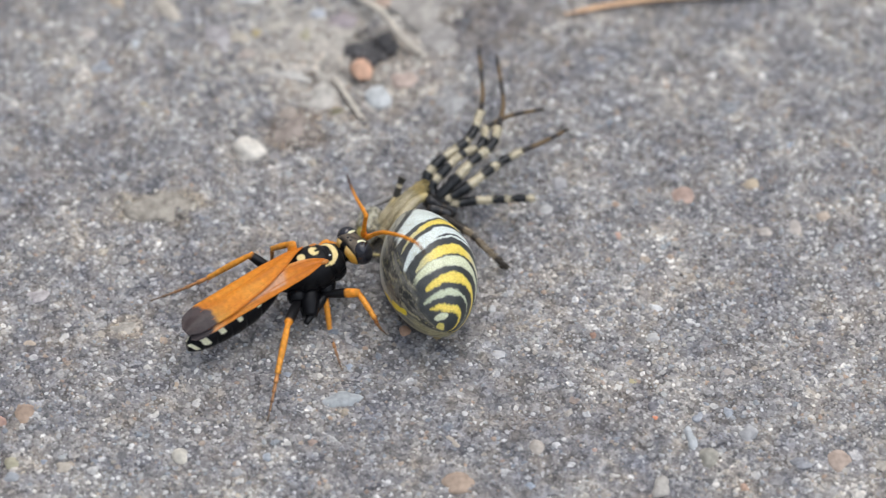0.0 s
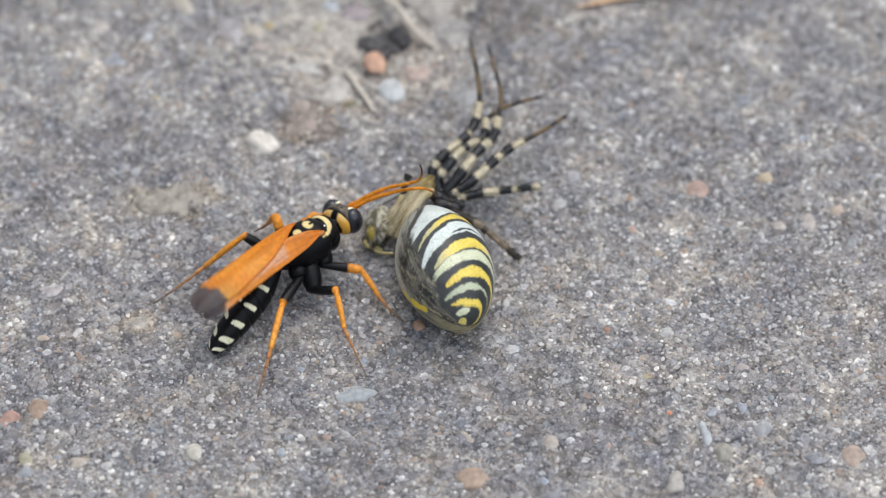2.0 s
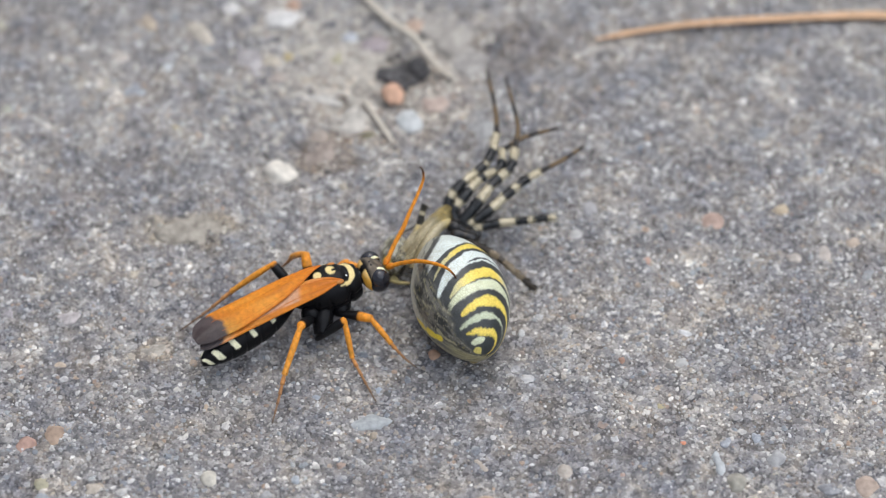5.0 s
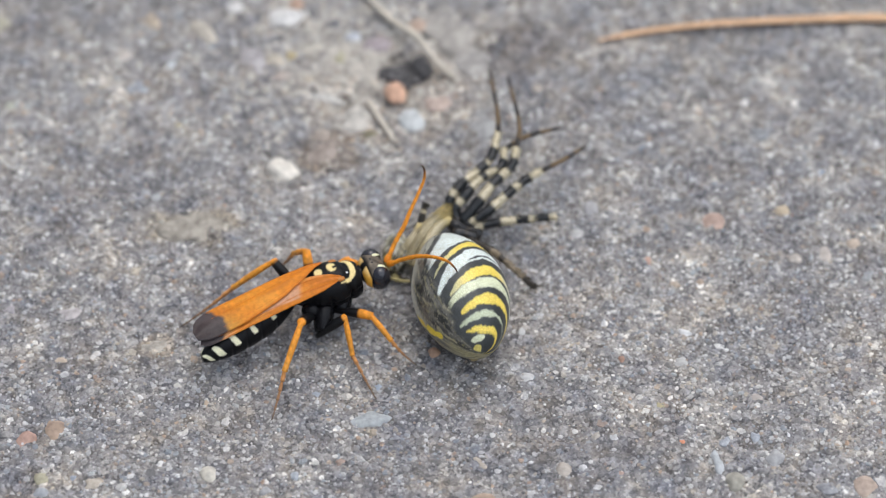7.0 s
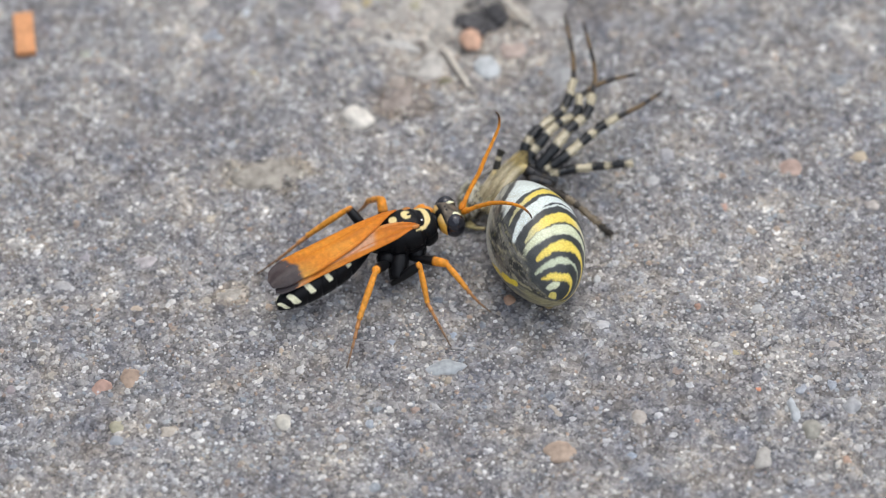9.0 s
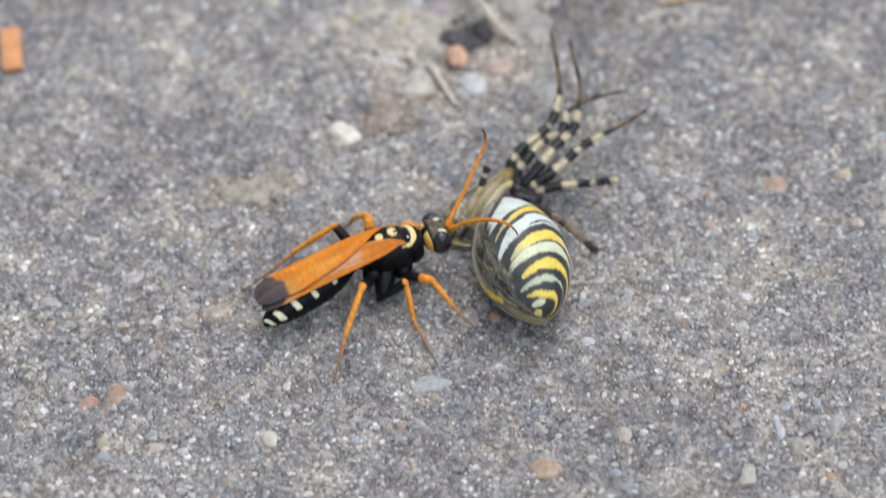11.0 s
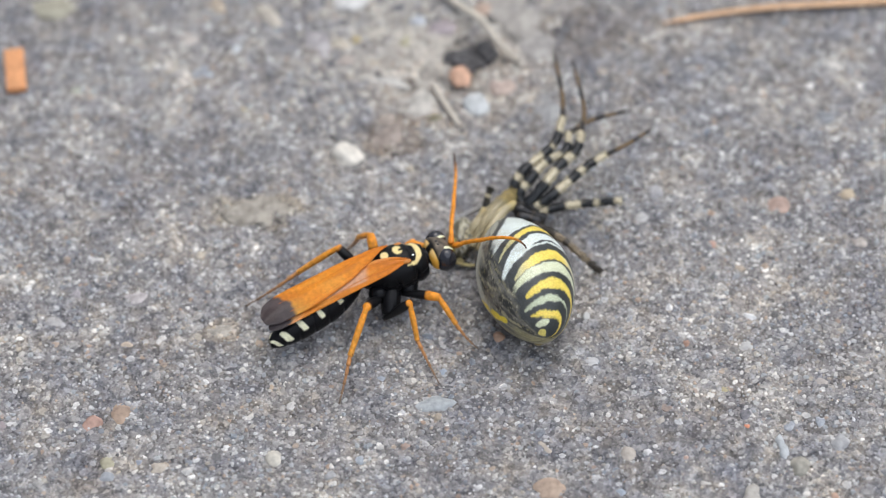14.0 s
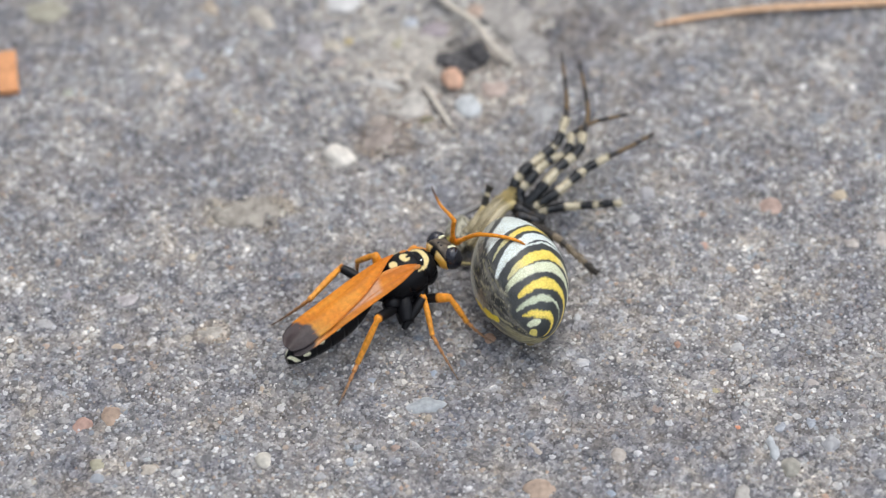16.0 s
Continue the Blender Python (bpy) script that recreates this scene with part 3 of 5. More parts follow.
pebble(17.7, -14.0, 0.45, 0.4, 0.36, 0, (0.43, 0.37, 0.2), "yellowish small pebble in the concrete", 0.3)
pebble(16.1, -6.0, 1.1, 0.7, 0.34, 10, (0.24, 0.255, 0.275), "slate-grey rounded pebble in the concrete", 0.25)
pebble(26.2, -13.2, 0.8, 0.7, 0.34, 40, (0.42, 0.37, 0.33), "pinkish beige rounded pebble in the concrete", 0.25)


def build_clod():
    """Black crumbs of soil that fill a hole."""
    clod = tagged(new("soil_clod"), "black crumbly clod of soil in a hole", "soil")
    clod.location = (-5.5 * MM, 26.4 * MM, float(height(-5.5, 26.4)) * MM)
    soil = plain("black_soil", (0.11, 0.105, 0.105), 0.85, 0.25, 0.45, 0.6, 0.2)
    for k in range(30):
        a, r = RNG.uniform(0, 6.28), 2.05 * math.sqrt(RNG.random())
        x, y = r * math.cos(a) + 0.25 * r * math.sin(a), 0.95 * r * math.sin(a)
        s = RNG.uniform(0.45, 0.95)
        me = stone_mesh(k + 30, s, s * RNG.uniform(0.7, 1.1), s * RNG.uniform(0.6, 0.9), 0.35)
        part("crumb", me, soil, clod, at=pose(x * MM, y * MM, (float(height(x - 5.5, y + 26.4)) - float(height(-5.5, 26.4)) + s * 0.25 + 0.35) * MM, 0, 0, 40 * k))


build_clod()


def stalk(name, points, r0, r1, material, label, category, flat=0.7):
    pts = [(x, y, float(height(x, y)) + z) for x, y, z in points]
    ob = part(name, tube(pts, lambda u: r0 + (r1 - r0) * u if u > 0.04 else r0 * 0.5, None, 10, 10, flat), material)
    return tagged(ob, label, category)


stalk("dry_stem", [(-10.6, 37.5, 0.5), (-7.3, 33.0, 0.8), (-4.6, 29.2, 2.0), (-2.7, 26.4, 1.4), (-1.0, 25.4, 0.35)], 0.42, 0.36, STRAW,
      "pale curved dry grass stem lying over a hole", "grass stem")
stalk("dry_stem", [(-9.2, 22.4, 0.5), (-8.3, 20.6, 0.5), (-7.5, 19.0, 0.4), (-6.5, 16.9, 0.3)], 0.3, 0.25, STRAW,
      "short pale dry grass stem among pebbles", "grass stem")
stalk("pine_needle", [(12.9, 30.4, 0.3), (17.6, 31.9, 0.5), (23, 32.6, 0.6), (28.6, 33.2, 0.6), (34.4, 33.7, 0.5), (41, 33.8, 0.5), (52, 33.0, 0.4)], 0.3, 0.6, NEEDLE,
      "long dry pinkish-brown pine needle lying on concrete", "pine needle", 0.55)


def build_chip():
    bm = bmesh.new()
    bmesh.ops.create_cube(bm, size=1.0)
    for v in bm.verts:
        v.co = ((v.co.x * 1.9 + v.co.y * 0.3) * MM, v.co.y * 5.4 * MM, (v.co.z * 0.7) * MM)
    bmesh.ops.subdivide_edges(bm, edges=bm.edges[:], cuts=3, use_grid_fill=True)
    for v in bm.verts:
        v.co += Vector(noise.noise_vector(v.co * 500)) * 0.00006
    bmesh.ops.bevel(bm, geom=[e for e in bm.edges if e.calc_face_angle(0) > 0.9], offset=0.0001, segments=2, affect="EDGES")
    me = bpy.data.meshes.new("wood_chip")
    bm.to_mesh(me)
    bm.free()
    ob = part("wood_chip", me, CHIP, at=pose(-49.2 * MM, 23.2 * MM, 0.45 * MM, 0, 2, 13))
    tagged(ob, "orange-brown flat splinter of wood on concrete", "wood chip")


build_chip()


# ---- the wasp ----
INK, CREAM, AMBER = (0.006, 0.006, 0.007), (0.88, 0.81, 0.52), (1.0, 0.37, 0.035)


def wasp_thorax():
    def section(u):
        x = 2.62 - 6.02 * u
        w = 2.2 * (math.sin(math.pi * min(1, 0.16 + 0.8 * u))) ** 0.55 * (1 - 0.12 * math.exp(-((u - 0.2) / 0.05) ** 2)) * (1 - 0.35 * step(0.7, 1, u))
        zc = 4.06 - 0.4 * step(0.6, 1, u) - 0.15 * step(0.3, 0, u)
        up = 2.04 * (w / 2.2) ** 0.8
        return (x, 0, zc), (0, w * 0.98, 0), (0, 0, up)

    def colour(u, th, p):
        x, y, z = p
        if z > 4.2:
            f = step(0.3, 0.24, abs(x - 2.02 + 0.12 * y * y + 0.25 * y ** 4)) * step(1.7, 1.6, abs(y) + 0.2 * (y < 0))
            d = math.hypot((x - 0.24) / 0.44, (y - 0.3) / 0.56)
            notch = math.hypot((x - 0.62) / 0.34, (y - 0.22) / 0.2)
            f = max(f, step(1.08, 0.9, d) * step(0.85, 1.1, notch))
            f = max(f, step(1.1, 0.9, math.hypot((x + 1.05) / 0.36, (y - 0.2) / 0.44)))
            return blend(INK, (0.9, 0.72, 0.33), f)
        return INK
    verts, faces, cols = loft(90, 96, section, colour)
    made = []
    for x, y, z in verts:
        # furrows between the plates of the side, and uneven plates
        low = step(5.0, 4.2, z)
        dent = sum(d * math.exp(-((x - q - k * (z - 3.5)) / 0.13) ** 2) for q, k, d in ((1.25, 0.25, 0.2), (-0.35, -0.3, 0.17), (-1.9, 0.2, 0.16)))
        dent += 0.12 * math.exp(-((z - 3.9 - 0.15 * x) / 0.12) ** 2) + 0.1 * noise.noise(Vector((x, y, z)) * 1.3) + 0.035 * noise.noise(Vector((x, y, z)) * 4.5)
        k = 1 - 0.5 * low * dent
        made.append((x, y * k, 4.0 + (z - 4.0) * k))
    return made, faces, cols


def wasp_head():
    def section(u):
        a = math.pi * (0.03 + 0.94 * u)
        s = math.sin(a) ** 0.75
        return (1.62 - 1.12 * math.cos(a), -0.22, -0.2 + 0.15 * math.cos(a)), (0, 1.72 * s, 0), (0, 0, 1.45 * s)

    def colour(u, th, p):
        x, y, z = p
        side = abs(y + 0.22)
        face = blend(INK, (0.19, 0.155, 0.115), step(0.95, 1.35, x) * (0.75 + 0.5 * noise.noise(Vector(p) * 3)))
        f = step(0.3, 0.24, abs(x - 0.82 + 0.16 * z) + 0.05 * max(0.0, -z)) * step(0.28, 0.4, side) * step(-1.25, -1.1, z)
        return blend(face, blend((1.0, 0.52, 0.08), (1.0, 0.66, 0.24), step(0.3, 0.9, z)), f)
    return loft(70, 72, section, colour)


def wasp_gaster():
    def section(u):
        s = u
        c = np.array([-9.8 * s, -1.9 * s, -1.75 * s - 0.25 * math.sin(math.pi * s)])
        r = 1.46 * math.sin(math.pi / 2 * min(1.0, 0.08 + s / 0.42)) ** 0.8
        if s > 0.35:
            r *= math.sqrt(max(0.0, 1 - ((s - 0.35) / 0.675) ** 2.5))
        seam = sum(math.exp(-((s - q) / 0.012) ** 2) for q in (0.26, 0.42, 0.57, 0.72, 0.85))
        r *= 1 - 0.05 * seam
        return c, (0, r * 0.98, 0), (0, 0, r)

    def colour(u, th, p):
        flank = math.degrees(math.asin(max(-1, min(1, math.sin(th)))))
        for q, w, low, high in ((0.3, 0.02, 36, 80), (0.505, 0.021, 32, 80), (0.69, 0.025, 23, 78), (0.855, 0.03, 6, 74), (0.957, 0.021, -10, 68)):
            mid, half = (low + high) / 2, (high - low) / 2
            d = (abs(u - q - 0.0011 * (flank - mid)) / (w * (1.2 - 0.4 * (flank - low) / (high - low)))) ** 4 + (abs(flank - mid) / half) ** 6
            if d < 1.25:
                return blend((0.93, 0.9, 0.63), INK, step(0.9, 1.2, d))
        return INK
    return loft(150, 64, section, colour)


def wasp_wing(outer, inner, side, dark):
    """A folded wing between its two margins, slightly cambered, as a thin closed sheet."""
    n, m = 72, 18
    one, two = spline(outer, 12), spline(inner, 12)
    rows, cols = [], []
    for layer in (0, 1):
        for i in range(n + 1):
            s = i / n
            f = s * (len(one) - 1)
            k = min(int(f), len(one) - 2)
            a, b = (line[k] + (line[k + 1] - line[k]) * (f - k) for line in (one, two))
            for j in range(m + 1):
                v = j / m
                p = a + (b - a) * v
                lift = 0.16 * math.sin(math.pi * v) * step(0, 0.3, s) * step(1.0, 0.85, s) + 0.022 * math.sin(14 * v + 2 * s) - 0.03 * layer
                rows.append((p[0], p[1], p[2] + lift))
                w = Vector((s * 2.2, v * 1.6, side * 5.0))
                mott = noise.noise(w * 1.6) + 0.5 * noise.noise(w * 4.5)
                base = blend((0.7, 0.205, 0.01), (0.79, 0.275, 0.02), step(0.0, 0.5, s))
                base = blend(base, (0.52, 0.145, 0.014), step(-0.1, 0.6, mott) * 0.6)
                base = blend(base, (0.84, 0.36, 0.05), step(0.15, 0.5, noise.noise(Vector((s * 5.0, v * 3.5, 9.0 + side)))) * 0.55)
                if side > 0:
                    base = blend(base, (0.68, 0.33, 0.045), step(0.6, 0.78, s) * step(0.2, 0.7, v) * 0.9)
                    base = blend(base, (0.4, 0.2, 0.06), step(0.66, 0.8, s) * step(0.1, 0.5, noise.noise(w * 2.6) + 0.3 * v) * 0.6)
                    base = blend(base, (0.62, 0.16, 0.01), step(0.9, 0.97, v) * step(0.75, 0.6, s) * 0.8)
                else:
                    # pale patch: the sheen on the near wing's fold, put into its colour
                    pale = step(0.24, 0.27, s) * step(0.68, 0.55, s) * step(0.2, 0.3, v + 0.08 * math.sin(9 * s))
                    base = blend(base, (0.72, 0.4, 0.24), pale * 0.9)
                    base = blend(base, (0.5, 0.14, 0.02), step(0.05, 0.0, abs(v - 0.3 - 0.1 * math.sin(9 * s))) * step(0.25, 0.3, s) * 0.7)
                    base = blend(base, (0.66, 0.28, 0.1), step(0.04, 0.2, s) * step(0.3, 0.15, s) * step(0.75, 0.95, v) * 0.8)
                    base = blend(base, (0.5, 0.32, 0.2), step(0.62, 0.74, s) * 0.55)
                f = step(dark - 0.01, dark + 0.02, s + 0.025 * math.sin(4 * v) + 0.02 * noise.noise(Vector((v * 5.0, side, 0.0))))
                smoke = blend((0.036, 0.033, 0.04), (0.07, 0.062, 0.066), step(-0.2, 0.5, mott))
                cols.append(blend(base, smoke, f * 0.97))
    size = (n + 1) * (m + 1)
    faces = []
    for i in range(n):
        for j in range(m):
            a = i * (m + 1) + j
            q = (a, a + 1, a + m + 2, a + m + 1)
            faces += [q, tuple(k + size for k in q[::-1])]
    rim = [j for j in range(m + 1)] + [i * (m + 1) + m for i in range(1, n + 1)] + [n * (m + 1) + j for j in range(m - 1, -1, -1)] + [i * (m + 1) for i in range(n - 1, 0, -1)]
    for a, b in zip(rim, rim[1:] + rim[:1]):
        faces.append((b, a, a + size, b + size))
    return rows, faces, cols


def wasp_vein(outer, inner, at, end=0.8):
    pts = []
    for (a, b), s in zip(zip(outer, inner), np.linspace(0, 1, len(outer))):
        if s <= end:
            v = at[0] + (at[1] - at[0]) * s
            p = np.asarray(a) + (np.asarray(b) - np.asarray(a)) * v
            pts.append((p[0], p[1], p[2] + 0.16 * math.sin(math.pi * v) * step(0, 0.3, s) + 0.022 * math.sin(14 * v + 2 * s) + 0.005))
    return tube(pts, lambda u: 0.026 - 0.016 * u, None, 5, 6)


def wasp_leg(wasp, lengths, girth, femur_amber):
    """Three stiff pieces, each along +x from its joint."""
    lf, lt, ls = lengths
    femur = tube([(-0.7, 0, 0), (lf * 0.3, 0, 0.06), (lf * 0.7, 0, 0.06), (lf + 0.1, 0, 0)],
                 lambda u: girth * (0.5 + 0.6 * math.sin(math.pi * (0.08 + 0.72 * u))), lambda u: blend(INK, AMBER, step(femur_amber - 0.04, femur_amber + 0.04, u)), 6, 12)
    spikes = []
    for k in range(7):
        x = lt * (0.2 + 0.12 * k)
        a = 2.2 * k
        spikes.append(tube([(x, 0.1 * math.cos(a), 0.1 * math.sin(a)), (x + 0.22, 0.34 * math.cos(a), 0.34 * math.sin(a))], lambda u: 0.068 * (1 - 0.7 * u), lambda u: (0.07, 0.025, 0.01), 2, 5))
    for a in (-0.6, 0.6):
        spikes.append(tube([(lt * 0.97, 0, -0.1), (lt + 0.55, 0.35 * a, -0.35)], lambda u: 0.06 * (1 - 0.8 * u), lambda u: (0.4, 0.1, 0.012), 3, 5))
    tibia = joined(tube([(-0.2, 0, 0), (lt * 0.3, 0, 0.05), (lt * 0.7, 0, 0.04), (lt, 0, 0)],
                        lambda u: girth * (0.5 + 0.17 * math.sin(math.pi * min(1, 1.25 * u)) + 0.12 * u * u), lambda u: blend(AMBER, (1.0, 0.43, 0.065), u), 6, 12), *spikes)
    parts = []
    for k in range(5):
        a, b = ls * (k * 0.2) - (0.2 if k == 0 else 0), ls * (k * 0.2 + 0.2)
        parts.append(tube([(a, 0, -0.12 * math.sin(3.1 * a / ls)), ((a + b) / 2, 0, -0.12 * math.sin(1.55 * (a + b) / ls)), (b, 0, -0.12 * math.sin(3.1 * b / ls))],
                          lambda u, k=k: girth * (0.43 - 0.066 * k) * (0.8 + 0.35 * u), lambda u, k=k: blend((0.82, 0.34, 0.08), (0.2, 0.15, 0.11), ((k + u) / 5) ** 0.6), 3, 8))
    for a in (-1, 1):
        parts.append(tube([(ls, 0, 0), (ls + 0.1, 0.06 * a, 0.02), (ls + 0.16, 0.09 * a, -0.05)], lambda u: 0.03 * (1 - 0.7 * u), lambda u: (0.08, 0.04, 0.02), 3, 5))
    return [part("femur", femur, TIBIA, wasp, "black femur"), part("tibia", tibia, TIBIA, wasp, "orange spiny tibia"), part("tarsus", joined(*parts), TIBIA, wasp, "thin jointed tarsus fading to brown")]


def wasp_coxa(wasp, a, b, r):
    mid = tuple((p + q) / 2 for p, q in zip(a, b))
    part("coxa", tube([a, mid, b], lambda u: r * (0.5 + 0.62 * math.sin(math.pi * (0.2 + 0.62 * u))), None, 6, 14), BLACK, wasp)


def wasp_antenna(wasp, *end):
    first = joined(tube([(0, 0, 0), (0.35, 0, 0.06), (0.75, 0, 0.05)], lambda u: 0.24 + 0.06 * math.sin(3.1 * u), lambda u: (0.85, 0.28, 0.02), 4, 10),
                   tube([(0.7, 0, 0.05), (1.7, 0, 0.1), (2.8, 0, 0.07), (3.65, 0, 0)], lambda u: 0.2 + 0.012 * math.sin(40 * u), lambda u: (0.95, 0.34, 0.025), 10, 10))
    last = tube([(0, 0, 0), (1.4, 0, 0.2), (2.9, 0, 0.24), *end], lambda u: 0.2 - 0.14 * u + 0.008 * math.sin(46 * u),
                lambda u: blend((0.95, 0.34, 0.025), (0.09, 0.04, 0.02), step(0.45, 0.85, u)), 10, 10)
    return [part("antenna", first, TIBIA, wasp, "orange lower antenna"), part("antenna_tip", last, TIBIA, wasp, "curved antenna end, darkening to brown")]


wasp = tagged(new("spider_wasp"), "black spider-hunting wasp with amber wings and orange legs", "wasp")
part("thorax", wasp_thorax(), SKIN, wasp, "black thorax with cream marks and a yellow collar")
head = part("head", wasp_head(), SKIN, wasp, "black head with orange bands round the eyes")
for k in (-1, 1):
    part("eye", ball((1.88, 1.13 * k - 0.22, -0.08), (0.96, 0.9, 1.25), 18, 24), EYE, head, "glossy dark compound eye")
    part("mandible", tube([(2.2, 0.55 * k - 0.22, -1.1), (2.5, 0.45 * k - 0.22, -1.5), (2.55, 0.05 * k - 0.22, -1.8)], lambda u: 0.24 * (1.1 - 0.8 * u), None, 5, 8),
         plain("brown_mandible", (0.13, 0.05, 0.02), 0.35), head, "brown mandible")
    rim = [(1.88 + 0.98 * a, 1.13 * k - 0.22 - 0.92 * b * k, -0.08 + 1.27 * c) for a, b, c in ((-0.3, 0.58, 0.75), (0.1, 0.5, 0.86), (0.48, 0.42, 0.77), (0.76, 0.34, 0.55))]
    part("orbital_stripe", tube(rim, lambda u: 0.03 + 0.15 * math.sin(math.pi * (0.08 + 0.85 * u)), None, 6, 8, 0.5), plain("cream_mark", CREAM, 0.4), head, "cream stripe along the eye")
    part("ocellus", ball((1.5, 0.2 * k - 0.22, 1.2), (0.12, 0.12, 0.1), 6, 8), EYE, head)
part("neck", tube([(1.7, 0, 4.3), (2.3, 0, 4.4), (3.2, -0.15, 4.4)], lambda u: 1.0 - 0.3 * u, None, 4, 14), BLACK, wasp)
part("speck", ball((1.35, -0.72, 5.9), (0.1, 0.1, 0.06), 6, 8), plain("white_dust", (0.8, 0.8, 0.78), 0.6), wasp, "white speck of dust")
gaster = part("gaster", wasp_gaster(), SKIN, wasp, "black tapering gaster with cream side spots")
FAR_OUTER = ((-0.2, 1.5, 5.62), (-1.6, 1.72, 5.55), (-3.3, 1.58, 5.55), (-5.0, 1.44, 5.45), (-7.0, 1.24, 5.25), (-8.9, 1.12, 4.95), (-10.5, 1.02, 4.7), (-11.7, 0.85, 4.5), (-12.75, 0.4, 4.3), (-13.25, -0.5, 4.18))
FAR_INNER = ((-0.3, 1.25, 5.82), (-1.25, 0.74, 6.02), (-2.4, 0.08, 5.92), (-3.6, -0.45, 5.75), (-4.9, -0.95, 5.5), (-6.9, -1.36, 5.05), (-8.6, -1.62, 4.7), (-10.4, -1.75, 4.4), (-12.0, -1.85, 4.2), (-13.1, -1.5, 4.15))
NEAR_OUTER = ((0.5, -1.2, 5.8), (-1.2, -1.6, 5.52), (-3.0, -1.74, 5.25), (-4.8, -1.81, 4.95), (-6.6, -1.86, 4.6), (-8.2, -1.92, 4.32), (-9.8, -2.02, 4.05), (-11.3, -2.15, 3.85), (-12.4, -2.1, 3.7), (-12.95, -1.75, 3.68))
NEAR_INNER = ((0.72, -0.92, 5.98), (-0.5, -0.4, 6.12), (-2.2, 0.12, 5.86), (-4.4, 0.1, 5.4), (-6.4, -0.2, 5.0), (-8.0, -0.25, 4.66), (-9.6, -0.4, 4.35), (-11.1, -0.6, 4.12), (-12.2, -0.9, 3.9), (-12.85, -1.35, 3.72))
wings = []
for side, outer, inner, dark, veins in ((1, FAR_OUTER, FAR_INNER, 0.745, ((0.05, 0.07), (0.42, 0.3), (0.93, 0.75))), (-1, NEAR_OUTER, NEAR_INNER, 0.75, ((0.03, 0.05), (0.35, 0.28), (0.9, 0.55)))):
    wings.append(part("wing", wasp_wing(outer, inner, side, dark), WING, wasp, "amber folded wing with a smoky dark tip"))
    for at in veins:
        part("vein", wasp_vein(outer, inner, at), VEIN, wings[-1])
for k in (-1, 1):
    part("tegula", ball((0.6, 1.1 * k, 5.78 if k < 0 else 5.7), (0.4, 0.26, 0.17), 8, 12), TEGULA, wasp, "orange wing hinge plate")
wasp_coxa(wasp, (1.0, -0.6, 3.2), (0.2, -2.1, 2.6), 0.75)
wasp_coxa(wasp, (-0.9, -1.0, 3.3), (-2.1, -3.2, 2.0), 0.82)
wasp_coxa(wasp, (-2.2, -0.9, 3.3), (-2.6, -1.9, 2.9), 0.8)
wasp_coxa(wasp, (-2.2, 0.9, 3.3), (-2.8, 1.6, 3.2), 0.7)
wasp_coxa(wasp, (-0.9, 0.9, 3.2), (-1.2, 1.6, 3.0), 0.7)
wasp_coxa(wasp, (1.0, 0.6, 3.2), (1.2, 1.2, 3.0), 0.6)
front_right = wasp_leg(wasp, (2.97, 2.86, 2.95), 0.4, 0.6)
middle_right = wasp_leg(wasp, (2.66, 3.48, 4.78), 0.4, 0.93)
hind_right = wasp_leg(wasp, (3.33, 4.58, 4.41), 0.44, 0.95)
hind_left = wasp_leg(wasp, (3.09, 4.84, 5.61), 0.42, 0.95)
middle_left = wasp_leg(wasp, (2.93, 2.81, 3.30), 0.42, 0.6)
front_left = wasp_leg(wasp, (0.9, 1.2, 1.8), 0.42, 0.02)
for piece, m in zip(front_left, (pose(1.75 * MM, 1.95 * MM, 3.8 * MM, 0, -10, 8), pose(2.62 * MM, 2.07 * MM, 3.95 * MM, 0, 18, -38), pose(3.5 * MM, 1.35 * MM, 3.55 * MM, 0, 62, -30))):
    piece.matrix_basis = m
antenna_right = wasp_antenna(wasp, (3.9, 0, 0.1), (4.4, 0, -0.15), (4.72, 0.03, -0.7), (4.7, 0.05, -1.1))
antenna_left = wasp_antenna(wasp, (4.3, 0, 0.4), (5.0, 0.05, 0.8), (5.4, 0.15, 1.4), (5.5, 0.22, 2.0))


# ---- the spider ----
spider = tagged(new("orb_weaver_spider"), "paralysed orb spider with yellow, white and black banded abdomen", "spider")
WHITE, LEMON, COAL = (0.8, 0.88, 0.85), (0.95, 0.74, 0.135), (0.04, 0.046, 0.047)
AXIS = np.array([0.3005, -0.9538, 0.0])
DORSAL = np.array([0.62, 0.1, 0.78])
DORSAL = DORSAL - AXIS * (DORSAL @ AXIS)
DORSAL = DORSAL / np.linalg.norm(DORSAL)
DORSAL = DORSAL * math.cos(radians(12)) + np.cross(AXIS, DORSAL) * math.sin(radians(12))
FLANK = np.cross(AXIS, DORSAL)
PALE = (0.76, 0.8, 0.57)
# along the back from -1 at the waist to 1 at the tail: place on the midline, half width, reach to the near flank in degrees,
# sweep towards the tail at 45 degrees, tint
BANDS = ((-0.39, 0.055, 60, 0.25, LEMON), (-0.155, 0.112, 66, 0.23, WHITE), (0.14, 0.067, 50, 0.175, LEMON), (0.305, 0.067, 69, 0.107, PALE),
         (0.52, 0.058, 48, 0.08, LEMON), (0.69, 0.043, 63, 0.028, (0.6, 0.66, 0.48)), (0.848, 0.03, 58, -0.013, LEMON))


